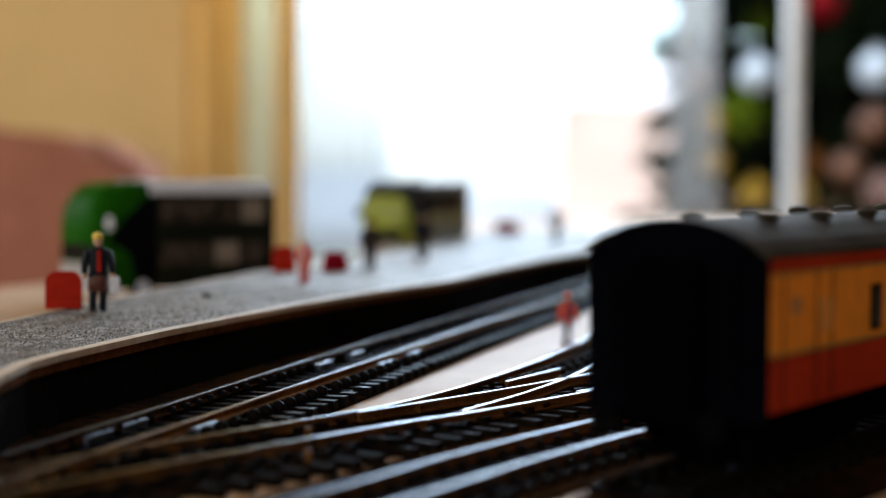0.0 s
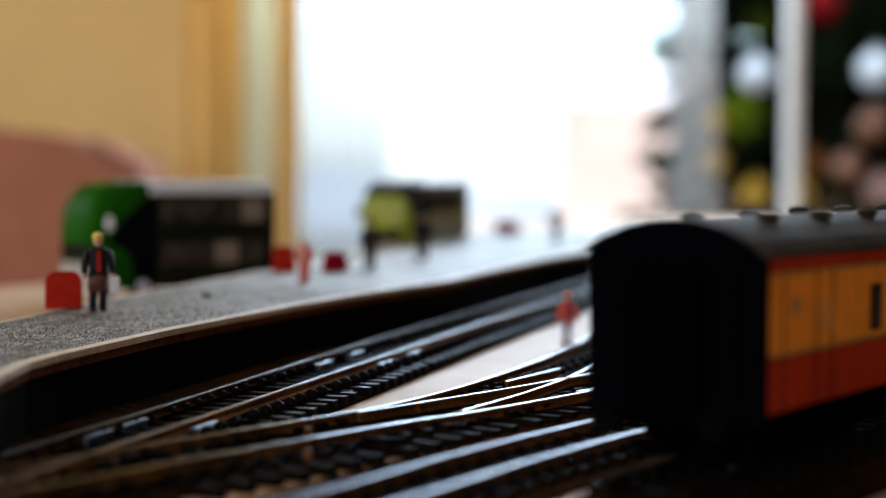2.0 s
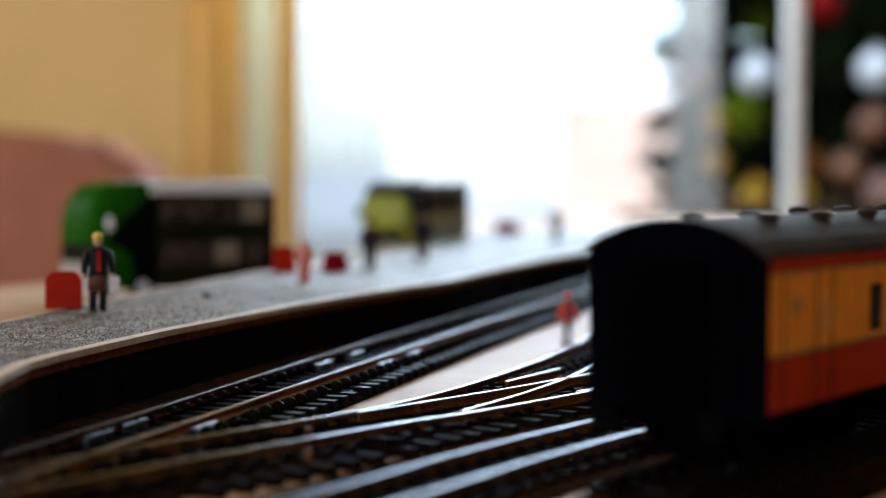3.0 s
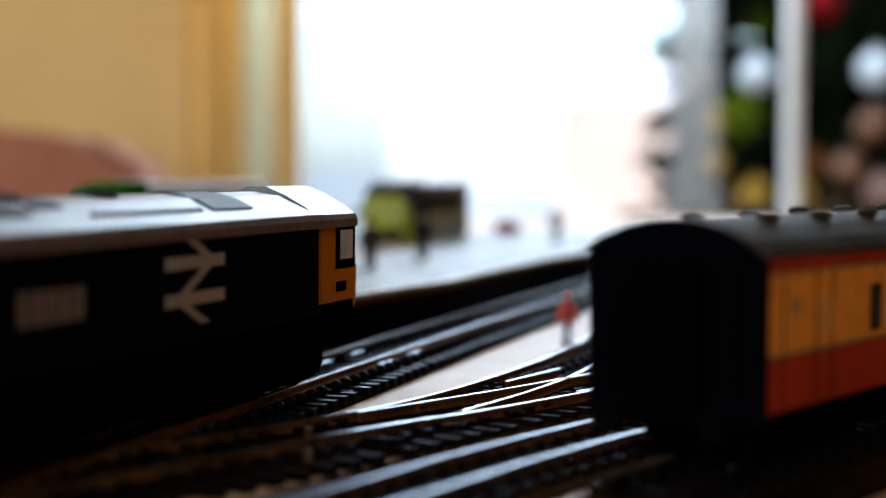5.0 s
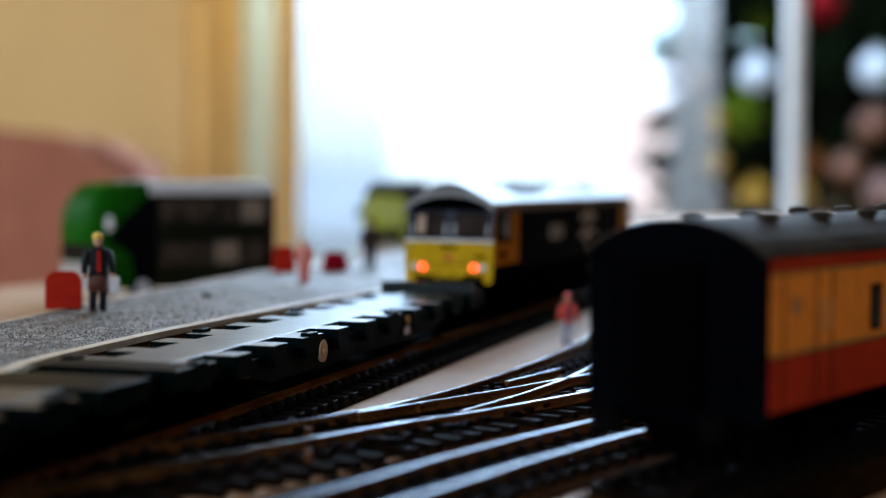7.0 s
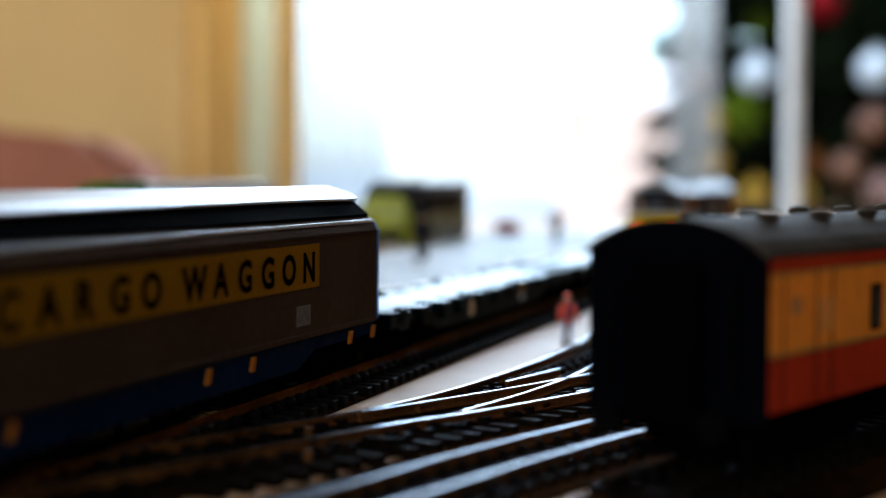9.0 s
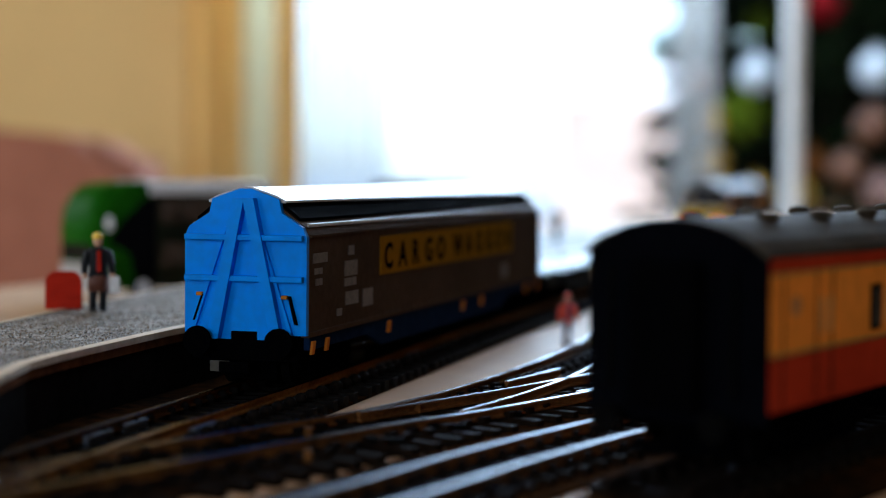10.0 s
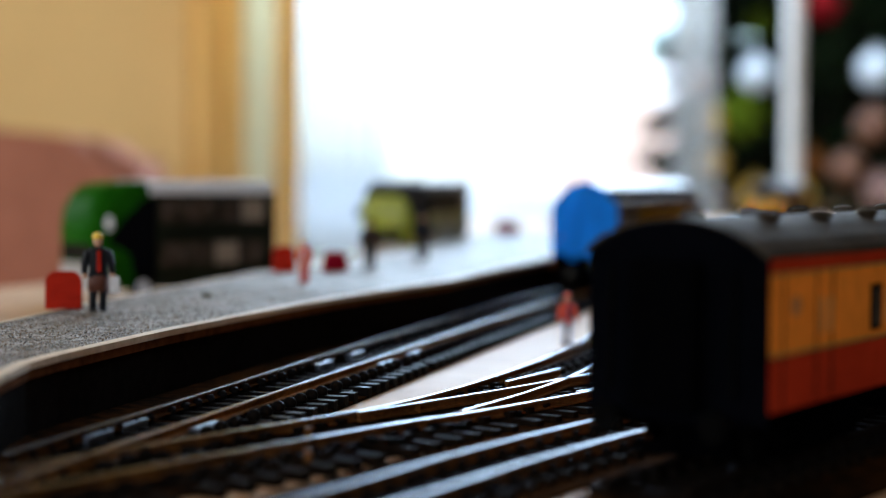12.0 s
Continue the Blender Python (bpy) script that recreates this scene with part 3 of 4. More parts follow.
def bogie(parent, y, axles, half=12.5, r=6.0):
    bm = B()
    y0, y1 = y + axles[0] - 7, y + axles[-1] + 7
    for s in (-1, 1):
        x = s * half
        prism(bm, [(y0, 5.5), (y0, 11.5), (y1, 11.5), (y1, 5.5), (y1 - 6, 2.6), (y0 + 6, 2.6)], x - 1, x + 1, "x")
        for a in axles:
            bx(bm, x + s * 1.0 - 1, x + s * 1.0 + 1, y + a - 2.6, y + a + 2.6, 3.5, 9.5, 0.4)
        for a, b in zip(axles, axles[1:]):
            for k in (-2, 2):
                cyl(bm, (x + s * 0.9, y + (a + b) / 2 + k, 4), 1.3, 6, "z", 8)
    bx(bm, -6.4, 6.4, y0, y1, 2.0, 10.4)
    bx(bm, -half, half, y + sum(axles) / len(axles) - 5, y + sum(axles) / len(axles) + 5, 6, 10.5)
    part("bogie", bm, BLACK, parent, "black moulded bogie frame")
    for a in axles:
        wheelset(parent, y + a, r)


def buffers(parent, y, sgn, z=12.0, m=None, r=2.9):
    for s in (-1, 1):
        bm = B()
        cyl(bm, (s * 11.4, y, z), 1.6, sgn * 4.5, "y", 12)
        cyl(bm, (s * 11.4, y + sgn * 4.5, z), r, sgn * 1.1, "y", 18)
        part("buffer", bm, m or DARKGREY, parent)


def coupling(parent, y, sgn):
    bm = B()
    bx(bm, -1.2, 1.2, min(y, y + sgn * 9), max(y, y + sgn * 9), 5.5, 7.2, 0.2)
    bx(bm, -4.2, 4.2, min(y + sgn * 8, y + sgn * 9.2), max(y + sgn * 8, y + sgn * 9.2), 5.2, 8.0, 0.2)
    part("coupling", bm, BLACK, parent)


def loco():
    g = thing("locomotive", pose(0, 0, 0), "dark blue and orange diesel locomotive model with yellow cab front", "locomotive")
    W, L = 17.4, 272.0
    bm = B()
    bx(bm, -W, W, 38, 244, 19.5, 42.6)
    part("body", bm, NAVY, g, "dark blue body side with panel lines")
    for y in (60, 112, 202):
        for s in (-1, 1):
            bm = B()
            bx(bm, *sorted((s * W, s * (W + 0.18))), y, y + 0.4, 20, 42)
            part("panel_rib", bm, NAVY, g)
    roof_out = [(-17.3, 42.7), (-17.0, 46.2), (-14, 47.8), (-7, 51.2), (0, 52.2), (7, 51.2), (14, 47.8), (17.0, 46.2), (17.3, 42.7)]
    bm = B()
    prism(bm, roof_out, 30, 246)
    part("roof", bm, ROOFG, g, "light grey curved roof")
    for s in (-1, 1):
        bm = B()
        prism(bm, [(s * 17.0, 42.5), (s * 18.2, 42.5), (s * 18.05, 44.6), (s * 17.5, 46.0), (s * 17.0, 46.0)], 1.0, 271.0)
        part("cantrail", bm, GREYB, g, "brownish grey cantrail strip")
    # roof hatches and fans
    HATCH = mat("hatch_grey", (0.06, 0.066, 0.078), 0.6, grain=250, vary=0.15, spec=0.2)
    for y0, y1, x0, x1, m in ((52, 79, -13, 13, HATCH), (82, 103, 5, 12, ROOFD), (84, 103, -9, -2, ROOFD), (108, 119, 3, 9.5, ROOFD), (125, 178, 12.2, 13.0, ROOFD), (184, 207, -13, 13, HATCH)):
        bm = B()
        n = 6
        pts = []
        for i in range(n + 1):
            x = x0 + (x1 - x0) * i / n
            z = 52.2 - abs(x) * 0.143 if abs(x) < 7 else 51.2 - (abs(x) - 7) * 0.486
            pts.append((x, z))
        prism(bm, [(x, z + 0.5) for x, z in pts] + [(x, z - 0.5) for x, z in pts[::-1]], y0, y1)
        part("roof_panel", bm, m, g)
    for y in (90, 102, 150):
        bm = B()
        cyl(bm, (0, y, 51.6), 5.0, 1.5, "z", 24)
        cyl(bm, (0, y, 53.1), 1.6, 0.4, "z", 12)
        part("roof_fan", bm, ROOFD, g)
    bm = B()
    bx(bm, -4, 4, 108, 113, 51.5, 53.0, 0.5)
    part("exhaust", bm, ROOFD, g)
    # cabs
    for flip in (False, True):
        f = (lambda y: L - y) if flip else (lambda y: y)
        bm = B()
        prism(bm, [(f(0.4), 22.2), (f(0.4), 31.8), (f(3.2), 43.4), (f(38 if not flip else 30), 43.4), (f(38 if not flip else 30), 22.2)], -W, W, "x")
        part("cab", bm, ORA, g, "orange cab side")
        bm = B()
        a, b = sorted((f(0.6), f(12)))
        bx(bm, -W + 0.4, W - 0.4, a, b, 14, 22.0, 0.4)
        part("buffer_beam", bm, BLACK, g)
        hood = [(-18.0, 43.2), (-17.4, 45.4), (-13.5, 48.2), (-8, 51.2), (-2.6, 53.5), (2.6, 53.5), (8, 51.4), (13.5, 48.4), (17.4, 45.6), (18.0, 43.4)]
        bm = B()
        a, b = sorted((f(-0.3), f(31)))
        prism(bm, hood + [(16.6, 43.4), (13.5, 45.7), (7, 48.0), (0, 48.7), (-7, 48.0), (-13.5, 45.7), (-16.6, 43.4)], a, b)
        part("cab_roof", bm, ROOFG, g, "grey cab roof hood")
        bm = B()
        a, b = sorted((f(-0.5), f(-0.25)))
        prism(bm, [(-7.5, 49.9), (7.5, 49.9), (6.2, 51.6), (2.2, 52.9), (-2.2, 52.9), (-6.2, 51.6)], a, b)
        part("headcode_panel", bm, mat("hood_grey", (0.12, 0.125, 0.13), 0.5, grain=250, vary=0.15), g)
        bm = B()
        a, b = sorted((f(0.6), f(2)))
        prism(bm, [(-16.8, 43.4), (16.8, 43.4), (13, 46.6), (7, 48.9), (0, 49.6), (-7, 48.9), (-13, 46.6)], a, b)
        part("cab_brow", bm, BLACK, g)
        bm = B()
        a, b = sorted((f(-0.2), f(0.5)))
        zb = 19.6 if flip else 15.8
        prism(bm, [(-16.9, zb), (-14.2, zb), (-12.6, zb + 1.6), (12.6, zb + 1.6), (14.2, zb), (16.9, zb), (17.4, zb + 3.8), (17.5, 31.6), (-17.5, 31.6), (-17.4, zb + 3.8)], a, b)
        front = part("cab_front", bm, YEL, g, "bright yellow cab front panel")
        bm = B()
        a, b = sorted((f(-0.5), f(0.2)))
        bx(bm, -17.5, 17.5, a, b, 31.3, 32.2, 0.15)
        part("handrail", bm, BUSW, front)
        bm = B()
        a, b = sorted((f(-0.32), f(-0.18)))
        bx(bm, -16.8, 16.8, a, b, 22.9, 23.2)
        part("seam", bm, BLACK, front)

        def tilt(x0, x1, z0, z1, out, thick, m, name, par, label=""):
            bm = B()
            def yy(z):
                return 0.4 + (z - 31.8) * 2.8 / 11.6
            ring = []
            for z in (z0, z1):
                ring.append([(x0, f(yy(z) - out), z), (x1, f(yy(z) - out), z), (x1, f(yy(z) - out + thick), z), (x0, f(yy(z) - out + thick), z)])
            loft(bm, ring)
            return part(name, bm, m, par, label)
        scr = tilt(-17.3, 17.3, 32.2, 43.5, 0.5, 0.6, CABBLUE, "windscreen_surround", g, "dark blue windscreen surround")
        for x0, x1 in ((-14.0, -2.8), (2.8, 14.0)):
            tilt(x0 - 0.5, x1 + 0.5, 33.3, 42.4, 0.62, 0.2, BLACK, "gasket", scr)
            tilt(x0, x1, 33.9, 41.8, 0.75, 0.2, SCREEN, "windscreen", scr, "dim glazed windscreen")
            for e in (x0 - 1.3, x1 + 0.6):
                tilt(e, e + 0.7, 33.4, 38, 0.8, 0.2, WINL, "handrail", scr)
        # pale patch paints the light seen in the left screen
        tilt(-12.8, -9.8, 34.4, 41.2, 0.85, 0.1, LOGO, "screen_light_patch", scr)
        for s in (-1, 1):
            bm = B()
            a, b = sorted((f(-0.9), f(0)))
            bx(bm, s * 12.0 - 3.6, s * 12.0 + 3.6, a, b, 20.2, 23.4, 0.3)
            hl = part("lamp_housing", bm, mat("lamp_housing_yellow", (0.6, 0.45, 0.1), 0.4, grain=300), front)
            bm = B()
            cyl(bm, (s * 10.1, f(-1.0), 21.7), 1.35, 0.3 if not flip else -0.3, "y", 18)
            part("tail_light", bm, TAIL if not flip else BLACK, hl, "glowing red tail light" if not flip else "unlit lamp")
            bm = B()
            cyl(bm, (s * 13.5, f(-1.0), 21.7), 1.05, 0.3 if not flip else -0.3, "y", 18)
            part("head_light", bm, BUSW, hl, "unlit clear head light")
            bm = B()
            a, b = sorted((f(-0.45), f(0)))
            bx(bm, s * 15 - 0.6, s * 15 + 0.6, a, b, 29.2, 30.6, 0.15)
            part("lamp_bracket", bm, LOGO, front)
            bm = B()
            a, b = sorted((f(-0.5), f(0)))
            bx(bm, s * 10 - 4, s * 10 + 4, a, b, 17.5, 18.6, 0.3)
            part("step_recess", bm, BLACK, front)
        for k in range(6):
            bm = B()
            a, b = sorted((f(-0.4), f(0)))
            bx(bm, -8 + k * 3.1, -6.6 + k * 3.1, a, b, 17 + (k % 2) * 1.4, 18 + (k % 2) * 1.4, 0.1)
            part("socket", bm, BLACK, front)
        for x0, x1, z0, z1, m in ((-3.2, 3.2, 28.6, 30.0, BLACK), (10, 15, 25.2, 26.4, BLACK), (-1.2, 1.2, 24.4, 26.4, FORANGE)):
            bm = B()
            a, b = sorted((f(-0.34), f(-0.1)))
            bx(bm, x0, x1, a, b, z0, z1)
            part("marking_bar", bm, m, front)
        # side window
        for s in (-1, 1):
            bm = B()
            a, b = sorted((f(4.0), f(25)) if not flip else (f(1.5), f(17)))
            x0, x1 = sorted((s * W, s * (W + 0.25)))
            bx(bm, x0, x1, a, b, 31.0, 43.0)
            sw = part("side_window_surround", bm, BLACK, g)
            bm = B()
            a, b = sorted((f(10), f(22)) if not flip else (f(4), f(14)))
            x0, x1 = sorted((s * (W + 0.2), s * (W + 0.4)))
            bx(bm, x0, x1, a, b, 33.6 if flip else 32.6, 41.6)
            part("side_window", bm, mat("dark_side_glass", (0.02, 0.018, 0.016), 0.25, grain=200, spec=0.15) if not flip else mat("cab_side_glass", (0.22, 0.23, 0.24), 0.15, grain=90, vary=0.6, bump=0.0), sw)
            bm = B()
            a, b = sorted((f(9), f(17)))
            bx(bm, x0, x1, a, b, 24.8, 27.6)
            part("marking_bar", bm, BLACK, g)
        buffers(g, f(1), 1 if flip else -1)
        coupling(g, f(3), 1 if flip else -1)
    # markings on both sides: five plain bars and two crossed arrow bars
    for s in (-1, 1):
        x0, x1 = sorted((s * (W + 0.27), s * (W + 0.4)))
        for k in range(5):
            bm = B()
            bx(bm, x0, x1, 88 + k * 5.1, 92.0 + k * 5.1, 29.2, 35.6)
            part("number_bar", bm, mat("number_cream", (0.24, 0.17, 0.11), 0.5, grain=400, vary=0.3), g, "cream plain marking bar")
        bm = B()
        for pts in ([(148, 31.0), (179, 31.0), (179, 28.2), (148, 28.2)], [(148, 39.0), (179, 39.0), (179, 36.2), (148, 36.2)]):
            prism(bm, pts, x0, x1, "x")
        for pts in ([(156, 43.6), (161, 43.6), (172, 38.9), (167, 38.9)], [(167, 36.3), (172, 36.3), (160, 30.9), (155, 30.9)], [(155, 28.3), (160, 28.3), (171, 23.8), (166, 23.8)]):
            prism(bm, pts, x0, x1, "x")
        part("arrow_marking", bm, LOGO, g, "cream marking of bars and slants")
    bm = B()
    bx(bm, -12.2, 12.2, 8, 264, 9.5, 15.4)
    part("underframe", bm, BLACK, g)
    bm = B()
    bx(bm, -15.8, 15.8, 4, 270, 15.5, 22.0, 0.4)
    part("solebar", bm, BLACK, g)
    bm = B()
    prism(bm, [(-15.5, 15.5), (15.5, 15.5), (15.5, 8), (12, 5), (-12, 5), (-15.5, 8)], 100, 168)
    part("fuel_tank", bm, BLACK, g, "black fuel tank under the body")
    bogie(g, 28, (0, 26, 52), 13.5, 6.8)
    bogie(g, 194, (0, 26, 52), 13.5, 6.8)
    return g


def flat(boarded):
    g = thing("flat_wagon", pose(0, 0, 0), "empty dark green container flat wagon with open deck pockets", "wagon", "wagons of the train")
    L = 269.0
    bm = B()
    bx(bm, -8.5, 8.5, 4, L - 4, 9.5, 14.2, 0.3)
    part("spine", bm, FLAT_LIT, g, "dull green flat centre deck")
    for s in (-1, 1):
        bm = B()
        x0, x1 = sorted((s * 13.0, s * 14.6))
        prism(bm, [(3, 11.4), (L - 3, 11.4), (L - 3, 9.6), (L - 40, 9.2), (L - 62, 4.5), (62, 4.5), (40, 9.2), (3, 9.6)], x0, x1, "x")
        part("side_sill", bm, FLAT_SHADE, g)
        for k in range(11):
            y = 14 + k * 24.1
            bm = B()
            xa, xb = sorted((s * 8.2, s * 16.8))
            wide = 15 if k % 3 == 0 else 10
            loft(bm, [[(xa, y - h, z), (xb, y - h, z), (xb, y + h, z), (xa, y + h, z)] for z, h in ((8.4, wide * 0.3), (11.6, wide * 0.5), (14.1, wide * 0.5))])
            # top faces take the lit copy of the green, the rest the shaded one
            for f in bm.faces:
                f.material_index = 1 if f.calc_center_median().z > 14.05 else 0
            part("outrigger", bm, (FLAT_SHADE, FLAT_LIT), g)
        for y in (14, 86.3, 158.6, 230.9):
            bm = B()
            xa, xb = sorted((s * 14.0, s * 17.0))
            bx(bm, xa, xb, y - 3.0, y + 3.0, 13.7, 15.0, 0.3)
            part("container_lock", bm, FLAT_SHADE, g)
        for y in (93,):
            bm = B()
            cyl(bm, (s * 16.4, y, 9.4), 3.0, s * 0.8, "x", 18)
            cyl(bm, (s * 17.2, y, 9.4), 0.8, s * 0.4, "x", 10)
            part("brake_wheel", bm, mat("cream_disc", (0.6, 0.42, 0.24), 0.5, grain=300), g, "cream round brake wheel")
        for y, z, m in ((178, 10.8, mat("amber_plate", (0.5, 0.28, 0.06), 0.5, grain=300)), (176.5, 7.6, BUSW), (206, 11.2, mat("amber_plate", (0.5, 0.28, 0.06), 0.5, grain=300))):
            bm = B()
            xa, xb = sorted((s * 14.5, s * 15.6))
            bx(bm, xa, xb, y - 1.8, y + 1.8, z - 1.3, z + 1.3, 0.3)
            part("side_plate", bm, m, g)
    for y0, y1 in ((0, 14), (L - 22, L)):
        bm = B()
        bx(bm, -16.8, 16.8, y0, y1, 9.5, 14.4, 0.4)
        part("end_platform", bm, FLAT_SHADE, g)
        if boarded and y0 > 0:
            bm = B()
            bx(bm, -17.4, 17.2, y1 - 19, y1 - 16.5, 12.6, 18.1, 0.4)
            part("headboard", bm, FLAT_LIT, g, "low green end board")
    for y in (24, 52):
        bogie(g, y - 12 if y == 24 else L - 52, (0, 26), 12.5, 5.6) if y == 24 else bogie(g, L - 38, (0, 26), 12.5, 5.6)
    for y, s in ((0, -1), (L, 1)):
        buffers(g, y, s)
        coupling(g, y, s)
    return g


def van():
    g = thing("cargo_wagon", pose(0, 0, 0), "grey-brown sliding wall cargo wagon with bright blue ends", "wagon", "wagons of the train")
    W, L = 17.2, 279.0
    bm = B()
    lower = [(-W, 14), (-W, 40.6), (-16.2, 43.0), (-10.2, 47.4), (-9.0, 48.2), (9.0, 48.2), (10.2, 47.4), (16.2, 43.0), (W, 40.6), (W, 14)]
    prism(bm, lower, 2.2, L - 2.2)
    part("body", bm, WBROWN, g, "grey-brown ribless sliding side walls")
    bm = B()
    prism(bm, [(-10.9, 49.9), (-8.2, 51.3), (-1.6, 53.4), (1.6, 53.4), (8.2, 51.3), (10.9, 49.9), (10.9, 49.3), (-10.9, 49.3)], 1.6, L - 1.6)
    part("roof", bm, WROOF, g, "silvery ridge roof")
    for s in (-1, 1):
        # raised black strip paints the shaded gap below the roof overhang
        bm = B()
        prism(bm, [(s * 9.6, 48.3), (s * 9.6, 49.2), (s * 11.2, 48.0), (s * 14.6, 45.3), (s * 14.4, 44.6)], 2.6, L - 2.6)
        part("roof_gap_shade", bm, BLACK, g, "black strip standing in for the shaded roof gap")
        for k in range(2):
            bm = B()
            x0, x1 = sorted((s * (15.9 - k * 6.0), s * (16.6 - k * 6.0)))
            bx(bm, x0, x1, 4, L - 4, 42.9 + k * 4.4, 43.9 + k * 4.4, 0.2)
            part("roof_rail", bm, WROOF if k == 0 else DARKGREY, g)
        bm = B()
        x0, x1 = sorted((s * (W - 0.2), s * (W + 0.35)))
        bx(bm, x0, x1, 3, L - 3, 40.2, 41.0, 0.1)
        part("runner", bm, WBROWN, g)
        bm = B()
        bx(bm, x0, x1, 3, L - 3, 14.0, 15.4, 0.1)
        part("runner", bm, WBROWN, g)
        # nameboard with lettering
        bm = B()
        x0, x1 = sorted((s * W, s * (W + 0.25)))
        ya, yb = (62, 227.5) if s > 0 else (51.5, 217)
        bx(bm, x0, x1, ya, yb, 27.2, 38.6)
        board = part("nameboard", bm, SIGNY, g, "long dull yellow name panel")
        bm = B()
        word = "CARGOWAGGON"
        step = (yb - ya) / (len(word) + 0.6)
        for i, ch in enumerate(word):
            i += 0.05 + (0.5 if i > 4 else 0.0)
            t = text_bm(ch, 10.6, 0.06)
            xs = [v.co.x for v in t.verts]
            mid = (min(xs) + max(xs)) / 2
            k = 1.12
            for v in t.verts:
                lx, ly, lz = (v.co.x - mid) * k, v.co.y, v.co.z
                along = ya + step * (i + 0.5) + lx if s > 0 else yb - step * (i + 0.5) - lx
                v.co = (s * (W + 0.3 + lz), along, 29.0 + ly)
            me = bpy.data.meshes.new("letter")
            t.to_mesh(me)
            t.free()
            bm.from_mesh(me)
            bpy.data.meshes.remove(me)
        part("lettering", bm, SIGNK, board, "black capital lettering")
        # small data panels
        for y0, y1, z0, z1 in ((5, 16, 33.4, 36), (6, 12, 30.4, 32), (7, 12, 27.4, 29.2), (33, 38, 34.4, 37), (30, 41, 28.6, 32.8), (30, 40, 25.8, 28), (31, 42, 20.5, 24.2), (46, 55, 19, 24), (24, 28, 18, 20), (211, 221, 17.6, 22.8)):
            bm = B()
            bx(bm, x0, x1, y0, y1, z0, z1)
            part("data_panel", bm, mat("data_panel_grey", (0.11, 0.082, 0.062), 0.5, grain=700, vary=0.5), g, "faded grey data panel")
        bm = B()
        x0, x1 = sorted((s * 15.2, s * 16.8))
        prism(bm, [(4, 14), (L - 4, 14), (L - 4, 10.5), (L - 52, 10.5), (L - 66, 6.2), (66, 6.2), (52, 10.5), (4, 10.5)], x0, x1, "x")
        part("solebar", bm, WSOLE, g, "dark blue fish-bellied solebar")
        for y in (4, 15, 70, 155, 181, 252, 272):
            bm = B()
            xa, xb = sorted((s * 16.8, s * 17.5))
            prism(bm, [(y, 9.4), (y + 2.0, 9.4), (y + 3.2, 12.8), (y + 1.2, 12.8)], xa, xb, "x")
            part("lashing_hook", bm, mat("hook_orange", (0.5, 0.17, 0.02), 0.6, grain=300, spec=0.1), g, "orange lashing hook")
    for flip in (False, True):
        f = (lambda y: L - y) if flip else (lambda y: y)
        a, b = sorted((f(0.4), f(2.2)))
        bm = B()
        prism(bm, [(-W, 14.6), (-W, 40.4), (-16.0, 43.0), (-10.2, 46.6), (-9.4, 50.3), (-1.6, 53.0), (1.6, 53.0), (9.4, 50.3), (10.2, 46.6), (16.0, 43.0), (W, 40.4), (W, 14.6),
                   (12, 14.6), (11, 13.2), (3.5, 13.2), (3.5, 15.4), (-4, 15.4), (-4, 13.2), (-9, 13.2), (-10, 14.6)], a, b)
        end = part("end_wall", bm, WBLUE, g, "bright blue braced end wall")
        a, b = sorted((f(-2.3), f(0.4)))
        for pts in ([(-2.6, 50.5), (0.6, 50.5), (-6.7, 13.4), (-9.9, 13.4)], [(0.2, 50.5), (3.2, 50.5), (11.2, 13.5), (8.2, 13.5)]):
            bm = B()
            prism(bm, pts, a, b)
            part("brace", bm, WBLUE, end)
        # thin raised strips stand in for shading lines beside the braces
        for pts in ([(-5.6, 43), (-4.7, 43), (-14.0, 15.6), (-14.9, 15.6)], [(4.4, 40), (5.3, 40), (13.6, 15), (12.7, 15)]):
            bm = B()
            prism(bm, pts, *sorted((f(-0.6), f(0.4))))
            part("shading_line", bm, WBLUE, end)
        bm = B()
        bx(bm, -8.8, -3.4, *sorted((f(-2.2), f(-1.7))), 4.8, 7.6)
        part("works_plate", bm, mat("plate_dull", (0.045, 0.036, 0.024), 0.6, grain=500, vary=0.4), g, "dull cream plate under the end")
        bm = B()
        bx(bm, -8.0, -4.2, *sorted((f(-1.8), f(2))), 7.0, 8.2)
        part("plate_bracket", bm, BLACK, g)
        a, b = sorted((f(-1.7), f(0.4)))
        for z in (39.4, 28.6):
            bm = B()
            bx(bm, -W + 0.6, W - 0.6, a, b, z, z + 1.5, 0.2)
            part("cross_rib", bm, WBLUE, end)
        for pts in ([(-14.5, 18), (-13.9, 18), (-11.4, 25), (-12, 25)], [(14.2, 17.5), (15.0, 17.5), (13.0, 25), (12.4, 25)]):
            bm = B()
            prism(bm, pts, f(-0.7), f(0.3))
            part("grab_iron", bm, BLACK, end)
        for x, z in ((-12.6, 24.6), (11.4, 24.2)):
            bm = B()
            bx(bm, x - 0.8, x + 0.8, min(f(-0.9), f(0.3)), max(f(-0.9), f(0.3)), z, z + 0.9)
            part("lamp_iron", bm, MATS["hook_orange"], end)
        buffers(g, f(0.5), 1 if flip else -1, 13.0, BLACK, 3.9)
        coupling(g, f(2), 1 if flip else -1)
        bm = B()
        bx(bm, -15, 15, min(f(0.6), f(4)), max(f(0.6), f(4)), 7.5, 15.3, 0.3)
        part("headstock", bm, BLACK, g)
    bm = B()
    bx(bm, -14, 14, 3, L - 3, 9.5, 13.9)
    part("underframe", bm, DARKGREY, g)
    bogie(g, 14, (0, 26), 12.5, 6.0)
    bogie(g, L - 40, (0, 26), 12.5, 6.0)
    return g


